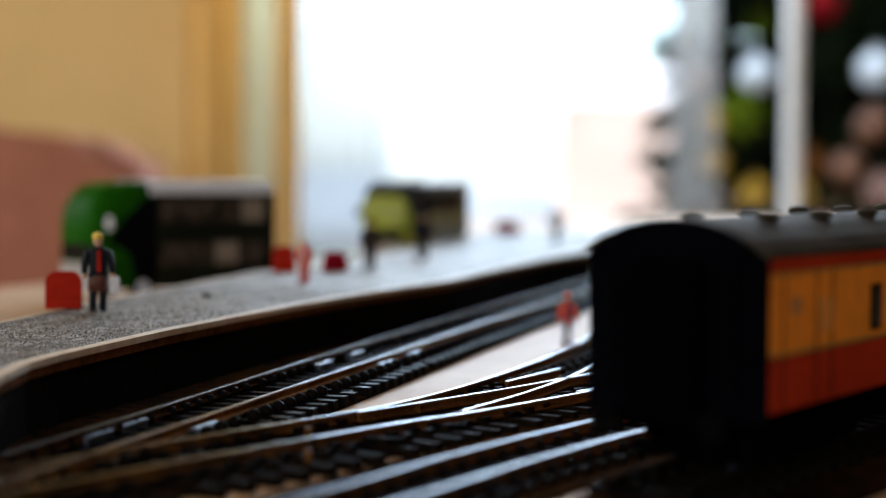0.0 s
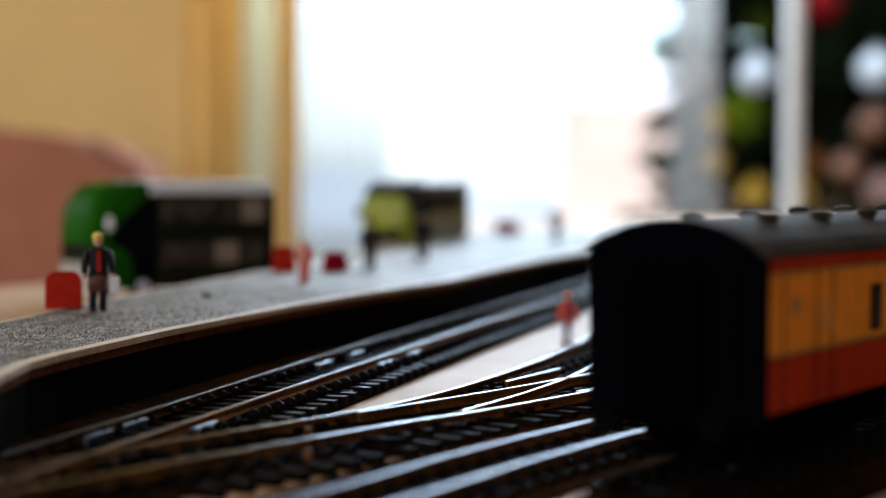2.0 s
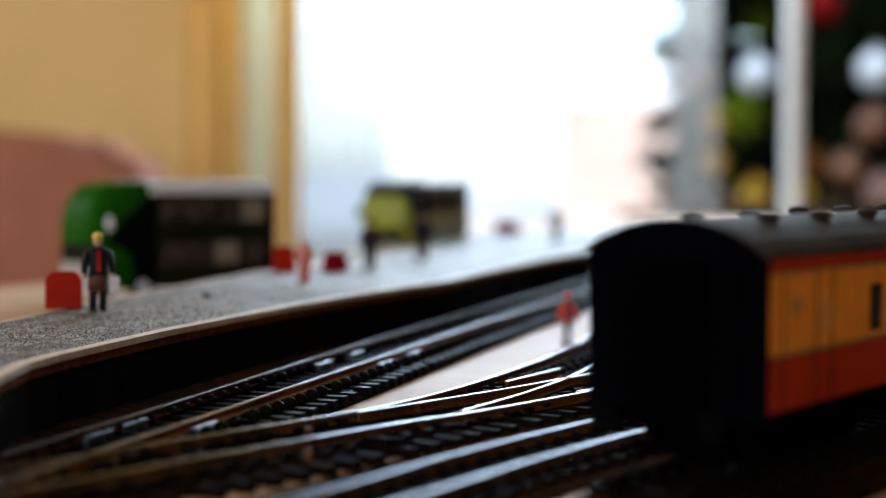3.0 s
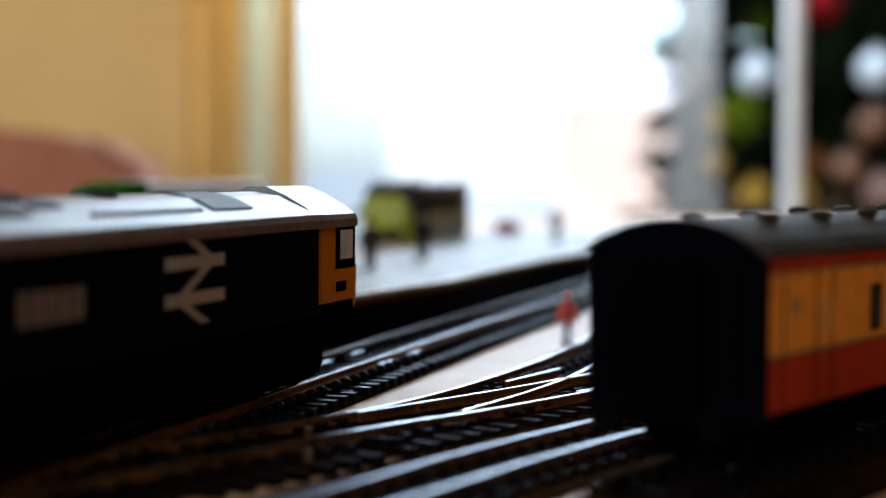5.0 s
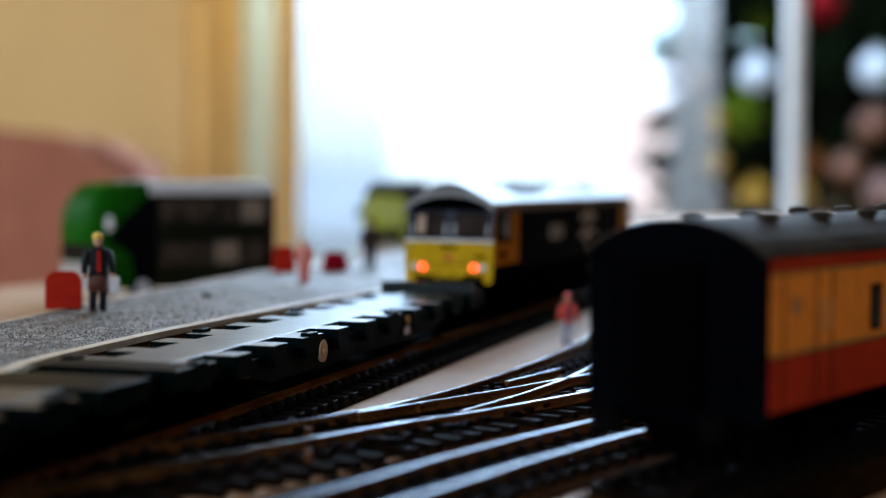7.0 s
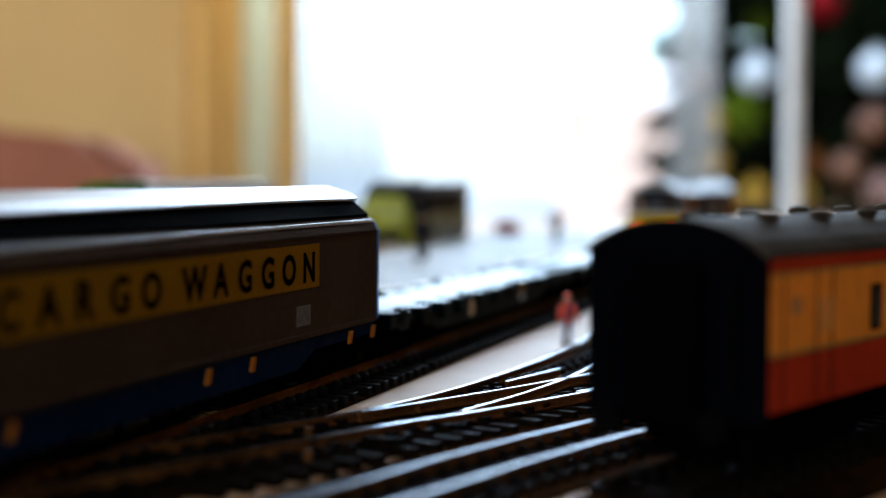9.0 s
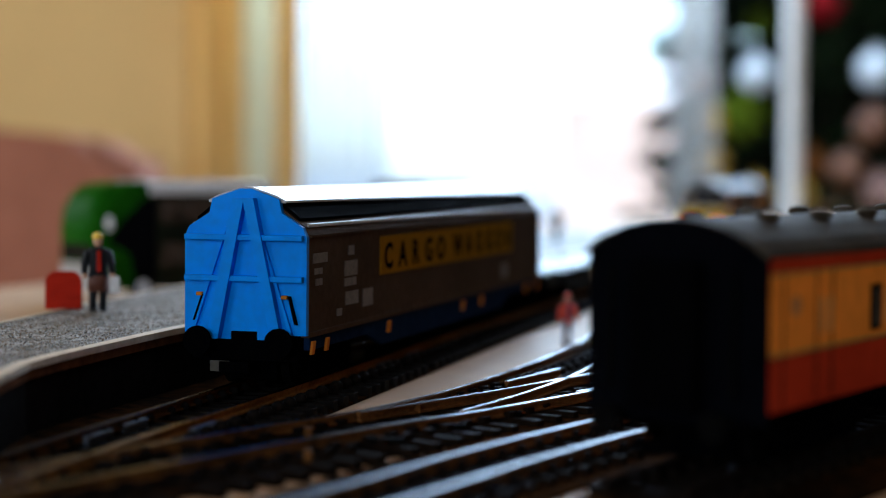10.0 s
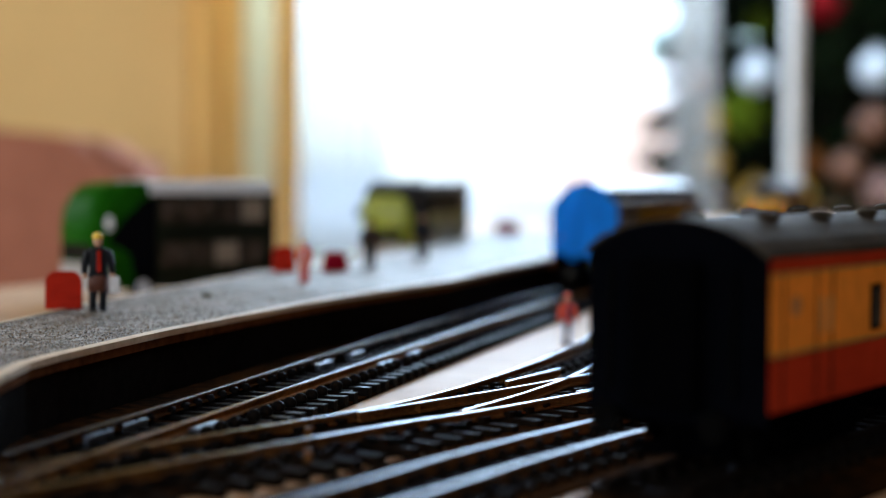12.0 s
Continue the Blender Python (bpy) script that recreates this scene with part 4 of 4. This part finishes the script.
def coach():
    g = thing("passenger_coach", pose(0.0438, 0.3210, RAIL, 0, 0, -35), "crimson and cream passenger coach with black end parked", "coach")
    W, L = 19.1, 258.0
    bm = B()
    bx(bm, -W, W, 1.9, L - 1.9, 13.2, 24.0, 0.3)
    part("lower_side", bm, CRED, g, "dark crimson lower body side")
    bm = B()
    bx(bm, -W - 0.02, W + 0.02, 1.9, L - 1.9, 24.0, 39.4)
    part("upper_side", bm, CCREAM, g, "cream upper body side")
    bm = B()
    bx(bm, -W - 0.05, W + 0.05, 1.9, L - 1.9, 39.4, 42.4)
    part("cornice", bm, CRED, g, "crimson strip under the roof")
    arch = [(-19.7, 42.3), (-19.3, 43.4), (-16.2, 45.6), (-10.5, 47.9), (-5, 49.2), (0, 49.6), (5, 49.2), (10.5, 47.9), (16.2, 45.6), (19.3, 43.4), (19.7, 42.3)]
    bm = B()
    prism(bm, arch, 0.6, L - 0.6)
    part("roof", bm, CROOF, g, "grey arched roof")
    for k in range(9):
        for x in (-7, 7):
            y = 22 + k * 27 + (6 if x > 0 else 0)
            bm = B()
            zz = 49.6 - 1.1
            cyl(bm, (x, y, zz - 0.2), 1.7, 1.3, "z", 12)
            ball(bm, (x, y, zz + 1.3), 2.5, 3.4, 1.0, 10)
            part("roof_vent", bm, CROOF, g)
    for y0, y1 in ((0, 1.4), (L - 1.4, L)):
        bm = B()
        prism(bm, [(-W, 42.3), (-15.3, 45.2), (-10.3, 47.5), (-5, 48.8), (0, 49.2), (5, 48.8), (10.3, 47.5), (15.3, 45.2), (W, 42.3)], y0, y1)
        c, d = (y0, y0 + 1.9) if y0 == 0 else (y1, y1 - 1.9)
        prism(bm, [(-W - 0.1, d), (-10.5, c), (10.5, c), (W + 0.1, d)], 11, 42.3, "z")
        part("end_wall", bm, mat("coach_end_black", (0.0018, 0.002, 0.0032), 0.5, grain=300, vary=0.3, spec=0.05), g, "plain black bowed coach end")
        bm = B()
        y2, y3 = (-4.5, 0) if y0 == 0 else (L, L + 4.5)
        loft(bm, [[(x * (1 - o), y2 + (y3 - y2) * k / 8, 27.5 + z * (1 - o * 0.6)) for x, z in ((-7, -14), (7, -14), (7, 14), (-7, 14))] for k, o in enumerate((0.06, 0, 0.12, 0, 0.12, 0, 0.12, 0, 0.06))])
        part("gangway", bm, BLACK, g, "black folded gangway bellows")
        for s in (-1, 1):
            bm = B()
            bx(bm, s * 13 - 0.4, s * 13 + 0.4, (y0 - 0.8 if y0 == 0 else y1), y0 if y0 == 0 else y1 + 0.8, 16, 40)
            part("handrail", bm, DARKGREY, g)
        buffers(g, 0 if y0 == 0 else L, -1 if y0 == 0 else 1, 11.0, DARKGREY)
        coupling(g, 1 if y0 == 0 else L - 1, -1 if y0 == 0 else 1)
    for s in (-1, 1):
        xa, xb = sorted((s * W, s * (W + 0.3)))
        bm = B()
        for z in (24.0, 39.4):
            bx(bm, xa, xb, 2, L - 2, z - 0.25, z + 0.25)
        part("lining", bm, mat("lining_gold", (0.2, 0.2, 0.03), 0.5, grain=300), g, "thin dark gold lining")
        for k in range(7):
            y = 53 + k * 32
            wide = 15 if k else 6
            bm = B()
            za = 0.0 if k else -3.0
            bx(bm, xa, xb, y, y + wide, 28.5 + za, 38.2 + za, 0.1)
            fr = part("window_frame", bm, CRED if k else BLACK, g)
            bm = B()
            x2, x3 = sorted((s * (W + 0.25), s * (W + 0.4)))
            bx(bm, x2, x3, y + 0.8, y + wide - 0.8, 29.3 + za, 37.4 + za)
            part("window_pane", bm, mat("dark_side_glass", (0.02, 0.018, 0.016), 0.25, grain=200, spec=0.15), fr)
        for y in (26, 30.5, 62, 96):
            bm = B()
            bx(bm, xa, xb + (0.3 if s > 0 else 0), y, y + 0.5, 27, 34)
            part("door_grab_rail", bm, mat("brass", (0.6, 0.4, 0.15), 0.35, 0.8, grain=300), g, "small brass grab rail")
        for y in (8, 24, 32):
            bm = B()
            bx(bm, xa, xb, y, y + 0.3, 14, 40)
            part("door_seam", bm, mat("seam_brown", (0.06, 0.015, 0.008), 0.6, grain=300, spec=0.05), g)
        bm = B()
        cyl(bm, (s * W, 14, 33), 2.0, s * 0.25, "x", 18)
        part("crest", bm, mat("crest_brown", (0.35, 0.14, 0.04), 0.5, grain=500), g, "small faded round crest")
    bm = B()
    bx(bm, -15, 15, 3, L - 3, 9, 13.1, 0.3)
    bx(bm, -14, 14, 90, 150, 4, 9, 0.5)
    part("underframe", bm, BLACK, g)
    bogie(g, 22, (0, 34), 12.5, 6.0)
    bogie(g, L - 56, (0, 34), 12.5, 6.0)
    return g


LOCO = loco()
FLAT_A = flat(True)
FLAT_B = flat(False)
VAN = van()
coach()


# ---------------------------------------------------------------- things on and about the platform
def bus(m, label, front_m, side_m, roof_m, L=118.0, screen=None, band=None):
    """Double-deck bus; its front at y = 0, body along +y."""
    g = thing("double_deck_bus", m, label, "bus", "model buses")
    W, H = 16.5, 57.0
    def ring(y, w, z0, z1, r):
        pts = [(-w, z0)]
        for k in range(6):
            a = math.pi / 2 * k / 5
            pts.append((-w + r - r * math.cos(a), z1 - r + r * math.sin(a)))
        for k in range(6):
            a = math.pi / 2 * k / 5
            pts.append((w - r + r * math.sin(a), z1 - r + r * math.cos(a)))
        pts.append((w, z0))
        return [(x, y, z) for x, z in pts]
    bm = B()
    loft(bm, [ring(0, 13.5, 6, 40, 6), ring(1.5, 15, 5, 47, 8), ring(5, 16, 5, 52, 8), ring(12, W, 5, 55.5, 6), ring(22, W, 5, H, 5), ring(34, W, 5, H, 4)], smooth=True)
    part("front", bm, front_m, g, "rounded glossy bus front")
    bm = B()
    loft(bm, [ring(34, W - 0.05, 5, H - 3, 3), ring(L - 2, W - 0.05, 5, H - 3, 3), ring(L, W - 2, 6, H - 5, 3)])
    part("body", bm, side_m, g, "dark bus side")
    bm = B()
    loft(bm, [ring(30, W + 0.15, H - 6.5, H + 0.3, 4), ring(L - 3, W + 0.15, H - 6.5, H + 0.3, 4), ring(L - 0.5, W - 2, H - 6.5, H - 1.5, 4)])
    part("roof", bm, roof_m, g, "pale bus roof")
    for s in (-1, 1):
        for z0, z1 in ((16, 27), (37, 48)):
            for k in range(5):
                y = 37 + k * 16
                if y + 14 > L - 2:
                    break
                bm = B()
                xa, xb = sorted((s * (W - 0.1), s * (W + 0.2)))
                bx(bm, xa, xb, y, y + 14, z0, z1)
                # a few panes are coloured paler as patches of light on the glass
                part("window", bm, mat("bus_window_sage", (0.3, 0.33, 0.24), 0.25, grain=120, vary=0.5, bump=0) if band and z0 < 30 else WIN if band and k < 4 else mat("bus_window_lit", (0.3, 0.25, 0.2), 0.2, grain=200, bump=0) if (z0 > 30 and k > 2) or (z0 < 30 and k == 2) else mat("bus_window_brown", (0.1, 0.075, 0.06), 0.2, grain=120, vary=0.6, bump=0), g)
        for y in (26, L - 28):
            bm = B()
            xa = s * (W - 2.5)
            cyl(bm, (min(xa, xa + s * 3), y, 6.2), 6.2, 3, "x", 22)
            w = part("wheel", bm, BLACK, g)
            bm = B()
            cyl(bm, (s * (W + 0.5), y, 6.2), 3.2, s * 0.4, "x", 16)
            part("rim", bm, BUSW, w)
        bm = B()
        ball(bm, (s * 11.0, 0.8, 13), 2.6, 1.3, 2.6, 12)
        part("headlight", bm, BUSW, g, "clear round headlight")
    for s in (-1, 1):
        bm = B()
        xa, xb = sorted((s * (W - 0.3), s * (W + 0.25)))
        prism(bm, [(6, 28), (12, 26), (19, 22), (23, 5.5), (33.9, 5.5), (33.9, 50), (27, 48), (18, 41)], xa, xb, "x")
        part("side_swoop", bm, NAVY, g, "dark sweeping side panel")
        if band:
            bm = B()
            prism(bm, [(34, 28), (L - 3, 28), (L - 3, 36.5), (34, 36.5)], xa, xb, "x")
            part("side_band", bm, band, g, "olive band between the decks")
        # on the green bus the ball's white paints a bright highlight
        bm = B()
        ball(bm, (s * (W + 2.4), 6, 37), 2.6, 1.6, 3.6, 12)
        part("mirror", bm, ROOFD if band else BUSW, g, "dark wing mirror" if band else "wing mirror, white to paint its bright highlight")
    if band:
        bm = B()
        loft(bm, [ring(2.2, 15.4, 38, 48.0, 5), ring(5, 16.2, 38, 52.3, 8), ring(12, W + 0.12, 38, 55.7, 6), ring(22, W + 0.12, 38, H + 0.1, 5), ring(34, W + 0.12, 38, H + 0.1, 4)])
        part("upper_deck_front", bm, ROOFD, g, "dark upper deck front")
    bm = B()
    loft(bm, [ring(-0.3, 13.2, 5, 18, 2), ring(1.3, 15.2, 4.8, 19, 2), ring(5, 16.2, 4.8, 18, 2), ring(13, W + 0.2, 4.8, 9, 2)])
    part("bumper", bm, mat("bus_bumper_grey", (0.36, 0.33, 0.31), 0.4, grain=200, vary=0.2), g, "pale grey lower front panel")
    bm = B()
    loft(bm, [[(-12, -0.4, 19.2), (12, -0.4, 19.2), (12, 1.5, 19.2), (-12, 1.5, 19.2)], [(-13, -0.1, 27), (13, -0.1, 27), (13, 2.0, 27), (-13, 2.0, 27)]])
    part("windscreen", bm, WIN, g)
    bm = B()
    loft(bm, [[(-13.2, 0.3, 36), (13.2, 0.3, 36), (13.2, 3, 36), (-13.2, 3, 36)], [(-12.5, 1.8, 46), (12.5, 1.8, 46), (12.5, 4, 46), (-12.5, 4, 46)]])
    # the lime bus gets a pale screen that paints a highlight
    part("upper_windscreen", bm, screen or WIN, g)
    return g


bus(pose(-0.174, 0.80, 0, 0, 0, -46), "bright green double-deck model bus with dark side and white roof", BGREEN, mat("bus_side_dark_green", (0.007, 0.012, 0.005), 0.35, grain=120, vary=0.5, bump=0.0, spec=0.25), BUSW, 108)
bus(pose(-0.036, 1.03, 0, 0, 0, -19), "lime green and black double-deck model bus", BLIME, ROOFD, ROOFG, 118, WINL, mat("bus_olive_band", (0.32, 0.27, 0.01), 0.35, grain=120, vary=0.3, bump=0.0))


def figure(m, label, cap, top, legs, extra=None, tall=24.0, bag=False):
    """A little painted figure, one plain mesh."""
    k = tall / 24.0
    bm = B()
    mats = (SKIN, cap, top, legs, extra or FWHITE, FWHITE, FBROWN)
    for s in (-1, 1):
        loft(bm, [[(s * 1.5 + r * math.cos(a) * 1.0, r * math.sin(a), z) for a in [i * math.pi / 4 for i in range(8)]] for z, r in ((0.4, 1.1), (5, 1.15), (9, 1.4), (11.5, 1.6))], slot=3, smooth=True)
        bx(bm, s * 1.5 - 0.9, s * 1.5 + 0.9, -2.2, 1.1, 0, 0.9, 0.2, 3)
        loft(bm, [[(s * x + r * math.cos(a), y + r * math.sin(a), z) for a in [i * math.pi / 4 for i in range(8)]] for z, r, x, y in ((18.4, 1.1, 2.9, 0), (15, 1.15, 4.0, -0.2), (11.6, 0.95, 4.2, -1.2))], slot=2, smooth=True)
        ball(bm, (s * 4.2, -1.4, 11), 0.9, 0.9, 1.0, 8, 0)
    loft(bm, [[(rx * math.cos(a), ry * math.sin(a), z) for a in [i * math.pi / 6 for i in range(12)]] for z, rx, ry in ((9.6, 2.9, 1.8), (13, 2.7, 1.7), (16.5, 3.2, 1.9), (18.8, 2.9, 1.7), (19.6, 1.2, 1.1))], slot=2, smooth=True)
    bx(bm, -0.6, 0.6, -2.05, -1.5, 12, 18.4, 0.1, 4)
    if bag:
        bx(bm, 3.4, 6.2, -2.4, -0.6, 5.6, 10.6, 0.3, 5)
        loft(bm, [[(rx * math.cos(a), ry * math.sin(a), z) for a in [i * math.pi / 6 for i in range(12)]] for z, rx, ry in ((6.0, 3.0, 1.9), (10.2, 3.1, 2.0), (11.2, 2.6, 1.7))], slot=6, smooth=True)
    ball(bm, (0, -0.1, 21.2), 1.5, 1.6, 1.9, 10, 0)
    ball(bm, (0, 0.1, 22.6), 1.75, 1.9, 1.4, 10, 1)
    bmesh.ops.scale(bm, vec=(k, k, k), verts=bm.verts)
    ob = new("figurine", mesh("figurine", bm, *mats))
    ob.matrix_basis = m
    return tagged(ob, label, "figurine", "figurines on the layout")


PZ = (PTOP - 0.1) / 1000
figure(pose(-0.1085, 0.530, PZ, 0, 0, 20), "painted figurine in dark jacket with yellow cap and white bag", FYEL, FDARK, FDARK, RED, 25.0, True)
figure(pose(-0.0555, 0.676, PZ, 0, 0, -30), "painted figurine in orange-red coat with pale hat", FWHITE, FORANGE, FORANGE, FWHITE, 18)
figure(pose(-0.0335, 0.775, PZ, 0, 0, 10), "dark painted figurine standing on the platform", FDARK, FDARK, FDARK, FBROWN, 23)
figure(pose(-0.0105, 0.862, PZ, 0, 0, 0), "dark painted figurine farther along the platform", FDARK, FDARK, FDARK, FDARK, 24)
figure(pose(0.074, 1.1, PZ, 0, 0, 0), "pale grey painted figurine at the far platform end", FWHITE, mat("figure_grey", (0.35, 0.36, 0.4), 0.6, grain=500), FDARK, FWHITE, 23)
figure(pose(0.0455, 0.612, 0.0, 0, 0, 15), "painted figurine with orange top, blue belt and pale trousers", FORANGE, FORANGE, mat("figure_pale_blue", (0.42, 0.46, 0.55), 0.6, grain=500), FBLUE, 19.5)


def bench(m, w, h, d, material, label):
    """Red platform seat or locker with a rounded top."""
    g = thing("platform_bench", m, label, "bench", "red benches")
    pts = [(-w / 2, 0), (-w / 2, h * 0.68)] + [(-w / 2 + w * 0.3 * (1 - math.cos(a)), h * 0.68 + h * 0.32 * math.sin(a)) for a in (0.3, 0.6, 0.9, 1.2, 1.57)]
    pts += [(-x, z) for x, z in pts[::-1]]
    bm = B()
    prism(bm, pts, 0, d * 0.35)
    part("backrest", bm, material, g)
    bm = B()
    bx(bm, -w / 2, w / 2, -d * 0.65, -0.05, h * 0.3, h * 0.42, 0.3)
    part("seat", bm, material, g)
    bm = B()
    bx(bm, -w * 0.48, w * 0.48, -d * 0.6, -0.1, 0, h * 0.3 - 0.03, 0.2)
    part("plinth", bm, material, g)
    return g


bench(pose(-0.1212, 0.5385, PZ, 0, 0, 12), 11.6, 12.0, 2.6, RED, "bright red rounded platform bench beside the figurine")
bench(pose(-0.0480, 0.752, PZ, 0, 0, 15), 10.5, 8.8, 7, DRED, "dark red low platform bench")
bench(pose(-0.0700, 0.745, PZ, 0, 0, 15), 9.5, 11.5, 6, RED, "red platform bench near the bus")
bench(pose(0.046, 1.205, PZ, 0, 0, 15), 17, 9.5, 8, DRED, "dark red bench at the far platform end")


def moss_tuft(x, y, r):
    """A small clump of scatter material, built from a few leaning blades."""
    rng = random.Random(3)
    bm = B()
    for _ in range(40):
        a, d = rng.uniform(0, 6.28), rng.uniform(0, r)
        px, py, h = d * math.cos(a), d * math.sin(a), rng.uniform(0.5, 1.3)
        prism(bm, [(px - 0.2, py), (px + 0.2, py), (px, py + 0.3)], 0, h, "z")
    ob = new("moss_tuft", mesh("moss_tuft", bm, mat("moss_olive", (0.06, 0.06, 0.02), 0.9, grain=600, vary=0.4)))
    ob.matrix_basis = pose(x, y, PZ)
    return tagged(ob, "small dull olive moss tuft on the gritted platform", "moss")


moss_tuft(-0.083, 0.593, 1.6)


# ---------------------------------------------------------------- decorated tree and house behind the window
def tree():
    g = thing("decorated_tree", pose(1.06, 3.75, FZ - 0.25), "dark green conifer hung with red and gold baubles", "tree")
    NEEDLE = mat("conifer_needles", (0.008, 0.015, 0.005), 0.9, grain=30, vary=0.4, spec=0.08)
    BARK = mat("bark", (0.08, 0.05, 0.03), 0.9, grain=60, vary=0.4, bump=0.6)
    rng = random.Random(21)
    bm = B()
    loft(bm, [[(r * math.cos(a), r * math.sin(a), z) for a in [i * math.pi / 5 for i in range(10)]] for z, r in ((0, 0.06), (0.6, 0.05), (1.5, 0.03), (2.6, 0.006))])
    part("trunk", bm, BARK, g, unit=1)
    bm = B()
    tips = []
    for k in range(620):
        z = 0.35 + 2.15 * (k / 620) ** 0.9
        reach = 0.82 * (1 - (z - 0.2) / 3.6) * rng.uniform(0.82, 1.0)
        a = k * 2.4
        d = Vector((math.cos(a), math.sin(a), rng.uniform(-0.25, 0.1)))
        side = Vector((-math.sin(a), math.cos(a), 0))
        tips.append(Vector((0, 0, z)) + d * reach)
        n = int(6 + reach * 34)
        for j in range(n):
            f = (j + rng.random()) / n
            base = Vector((0, 0, z)) + d * (reach * f)
            for s in (-1, 1):
                lean = (side * s * rng.uniform(0.5, 1.0) + d * 0.6 + Vector((0, 0, rng.uniform(-0.3, 0.35)))).normalized() * rng.uniform(0.07, 0.14)
                w = Vector((0, 0, 0.02)) + d * 0.012
                v = [bm.verts.new(base - w), bm.verts.new(base + lean * 0.6 - w * 0.8), bm.verts.new(base + lean), bm.verts.new(base + lean * 0.5 + w)]
                bm.faces.new(v)
    part("crown", bm, NEEDLE, g, "dark needled crown with gaps", unit=1)
    cols = (mat("bauble_red", (0.13, 0.004, 0.005), 0.6, grain=30, spec=0.08), mat("bauble_gold", (0.22, 0.1, 0.012), 0.6, grain=30, spec=0.08), mat("bauble_copper", (0.12, 0.04, 0.01), 0.6, grain=30, spec=0.08), mat("bauble_olive", (0.06, 0.08, 0.004), 0.6, grain=30, spec=0.08))
    for k, p in enumerate(tips[::9]):
        bm = B()
        ball(bm, Vector((p.x * 0.82, p.y * 0.82, p.z - 0.04)), 0.035, 0.035, 0.035, 12)
        part("bauble", bm, cols[k % 4], g, ("red", "gold", "copper", "olive green")[k % 4] + " shiny bauble", unit=1)

    white = mat("bauble_white", (0.66, 0.66, 0.66), 0.35, grain=30)
    warm = mat("bauble_amber", (0.4, 0.22, 0.03), 0.55, grain=30, spec=0.08)
    brick = mat("bauble_brick", (0.17, 0.06, 0.022), 0.45, grain=30)
    for x, y, z, r, m, word in ((-0.567, -0.53, 0.252, 0.034, white, "white"), (-0.346, -0.55, 0.260, 0.036, white, "white"), (-0.589, -0.5, 0.174, 0.05, cols[3], "olive green"),
                             (-0.64, -0.5, 0.163, 0.03, warm, "gold"), (-0.642, -0.5, 0.082, 0.03, warm, "gold"), (-0.668, -0.5, 0.233, 0.034, brick, "copper"),
                             (-0.562, -0.5, 0.023, 0.032, warm, "gold"), (-0.491, -0.55, 0.024, 0.032, warm, "gold"), (-0.449, -0.55, 0.379, 0.034, cols[0], "red"),
                             (-0.349, -0.55, 0.154, 0.036, brick, "copper"), (-0.395, -0.55, 0.073, 0.034, brick, "copper"), (-0.455, -0.5, 0.08, 0.034, cols[2], "copper"), (-0.33, -0.55, 0.03, 0.036, mat("bauble_rose", (0.34, 0.17, 0.13), 0.45, grain=30), "dusty rose")):
        bm = B()
        x += 0.1
        ball(bm, (x, y, z - FZ + 0.25), r, r, r, 14)
        cyl(bm, (x, y, z - FZ + 0.25 + r * 0.95), r * 0.2, r * 0.3, "z", 8)
        part("bauble", bm, m, g, word + " shiny bauble", unit=1)


tree()


def house():
    BRICK = mat("pale_brick", (0.45, 0.33, 0.27), 0.85, grain=8, vary=0.15, bump=0.3)
    # roof colour is near white to paint the outdoor glare
    TILE = mat("roof_tile", (0.78, 0.75, 0.73), 0.8, grain=8, vary=0.2)
    g = thing("house", pose(4.0, 40.0, FZ - 0.25, 0, 0, -6), "pale pink brick house across the garden", "house")
    bm = B()
    bx(bm, -1.3, 9.0, 0, 6, 0, 2.75)
    part("wall", bm, BRICK, g, unit=1)
    bm = B()
    prism(bm, [(-0.02, 2.75), (6.02, 2.75), (3.0, 3.75)], -1.31, 9.01, "x")
    part("roof", bm, TILE, g, unit=1)
    for x in (2.6, 5.6):
        bm = B()
        bx(bm, x - 0.5, x + 0.5, -0.06, -0.005, 0.9, 2.0)
        w = part("window", bm, WHITE, g, unit=1)
        # pane coloured like the wall, as if washed out by glare
        bm = B()
        bx(bm, x - 0.46, x + 0.46, -0.075, -0.062, 0.94, 1.96)
        part("pane", bm, mat("paled_pane", (0.46, 0.36, 0.32), 0.6, grain=8), w, "house pane paled to look washed out by glare", unit=1)


house()


# ---------------------------------------------------------------- the train's way through the clip
SPEED = 217.8                     # millimetres a second
S_TAIL = 185.5                    # the locomotive's tail cab at 4.8 s


def motions():
    train = ((LOCO, 0.0, 40, 226), (FLAT_A, -281.0, 30, 239), (FLAT_B, -562.0, 30, 239), (VAN, -855.9, 34, 245))
    for ob, behind, p, q in train:
        rows = []
        for i in range(49):
            t = i * 0.25
            s = S_TAIL + SPEED * (t - 4.8) + behind
            ax, ay = way_at(s + p)
            bx2, by2 = way_at(s + q)
            n = math.hypot(bx2 - ax, by2 - ay)
            dx, dy = (bx2 - ax) / n, (by2 - ay) / n
            rows.append((t, pose((ax - dx * p) / 1000, (ay - dy * p) / 1000, RAIL, 0, 0, -math.degrees(math.atan2(dx, dy)))))
        walk(ob, rows)


motions()
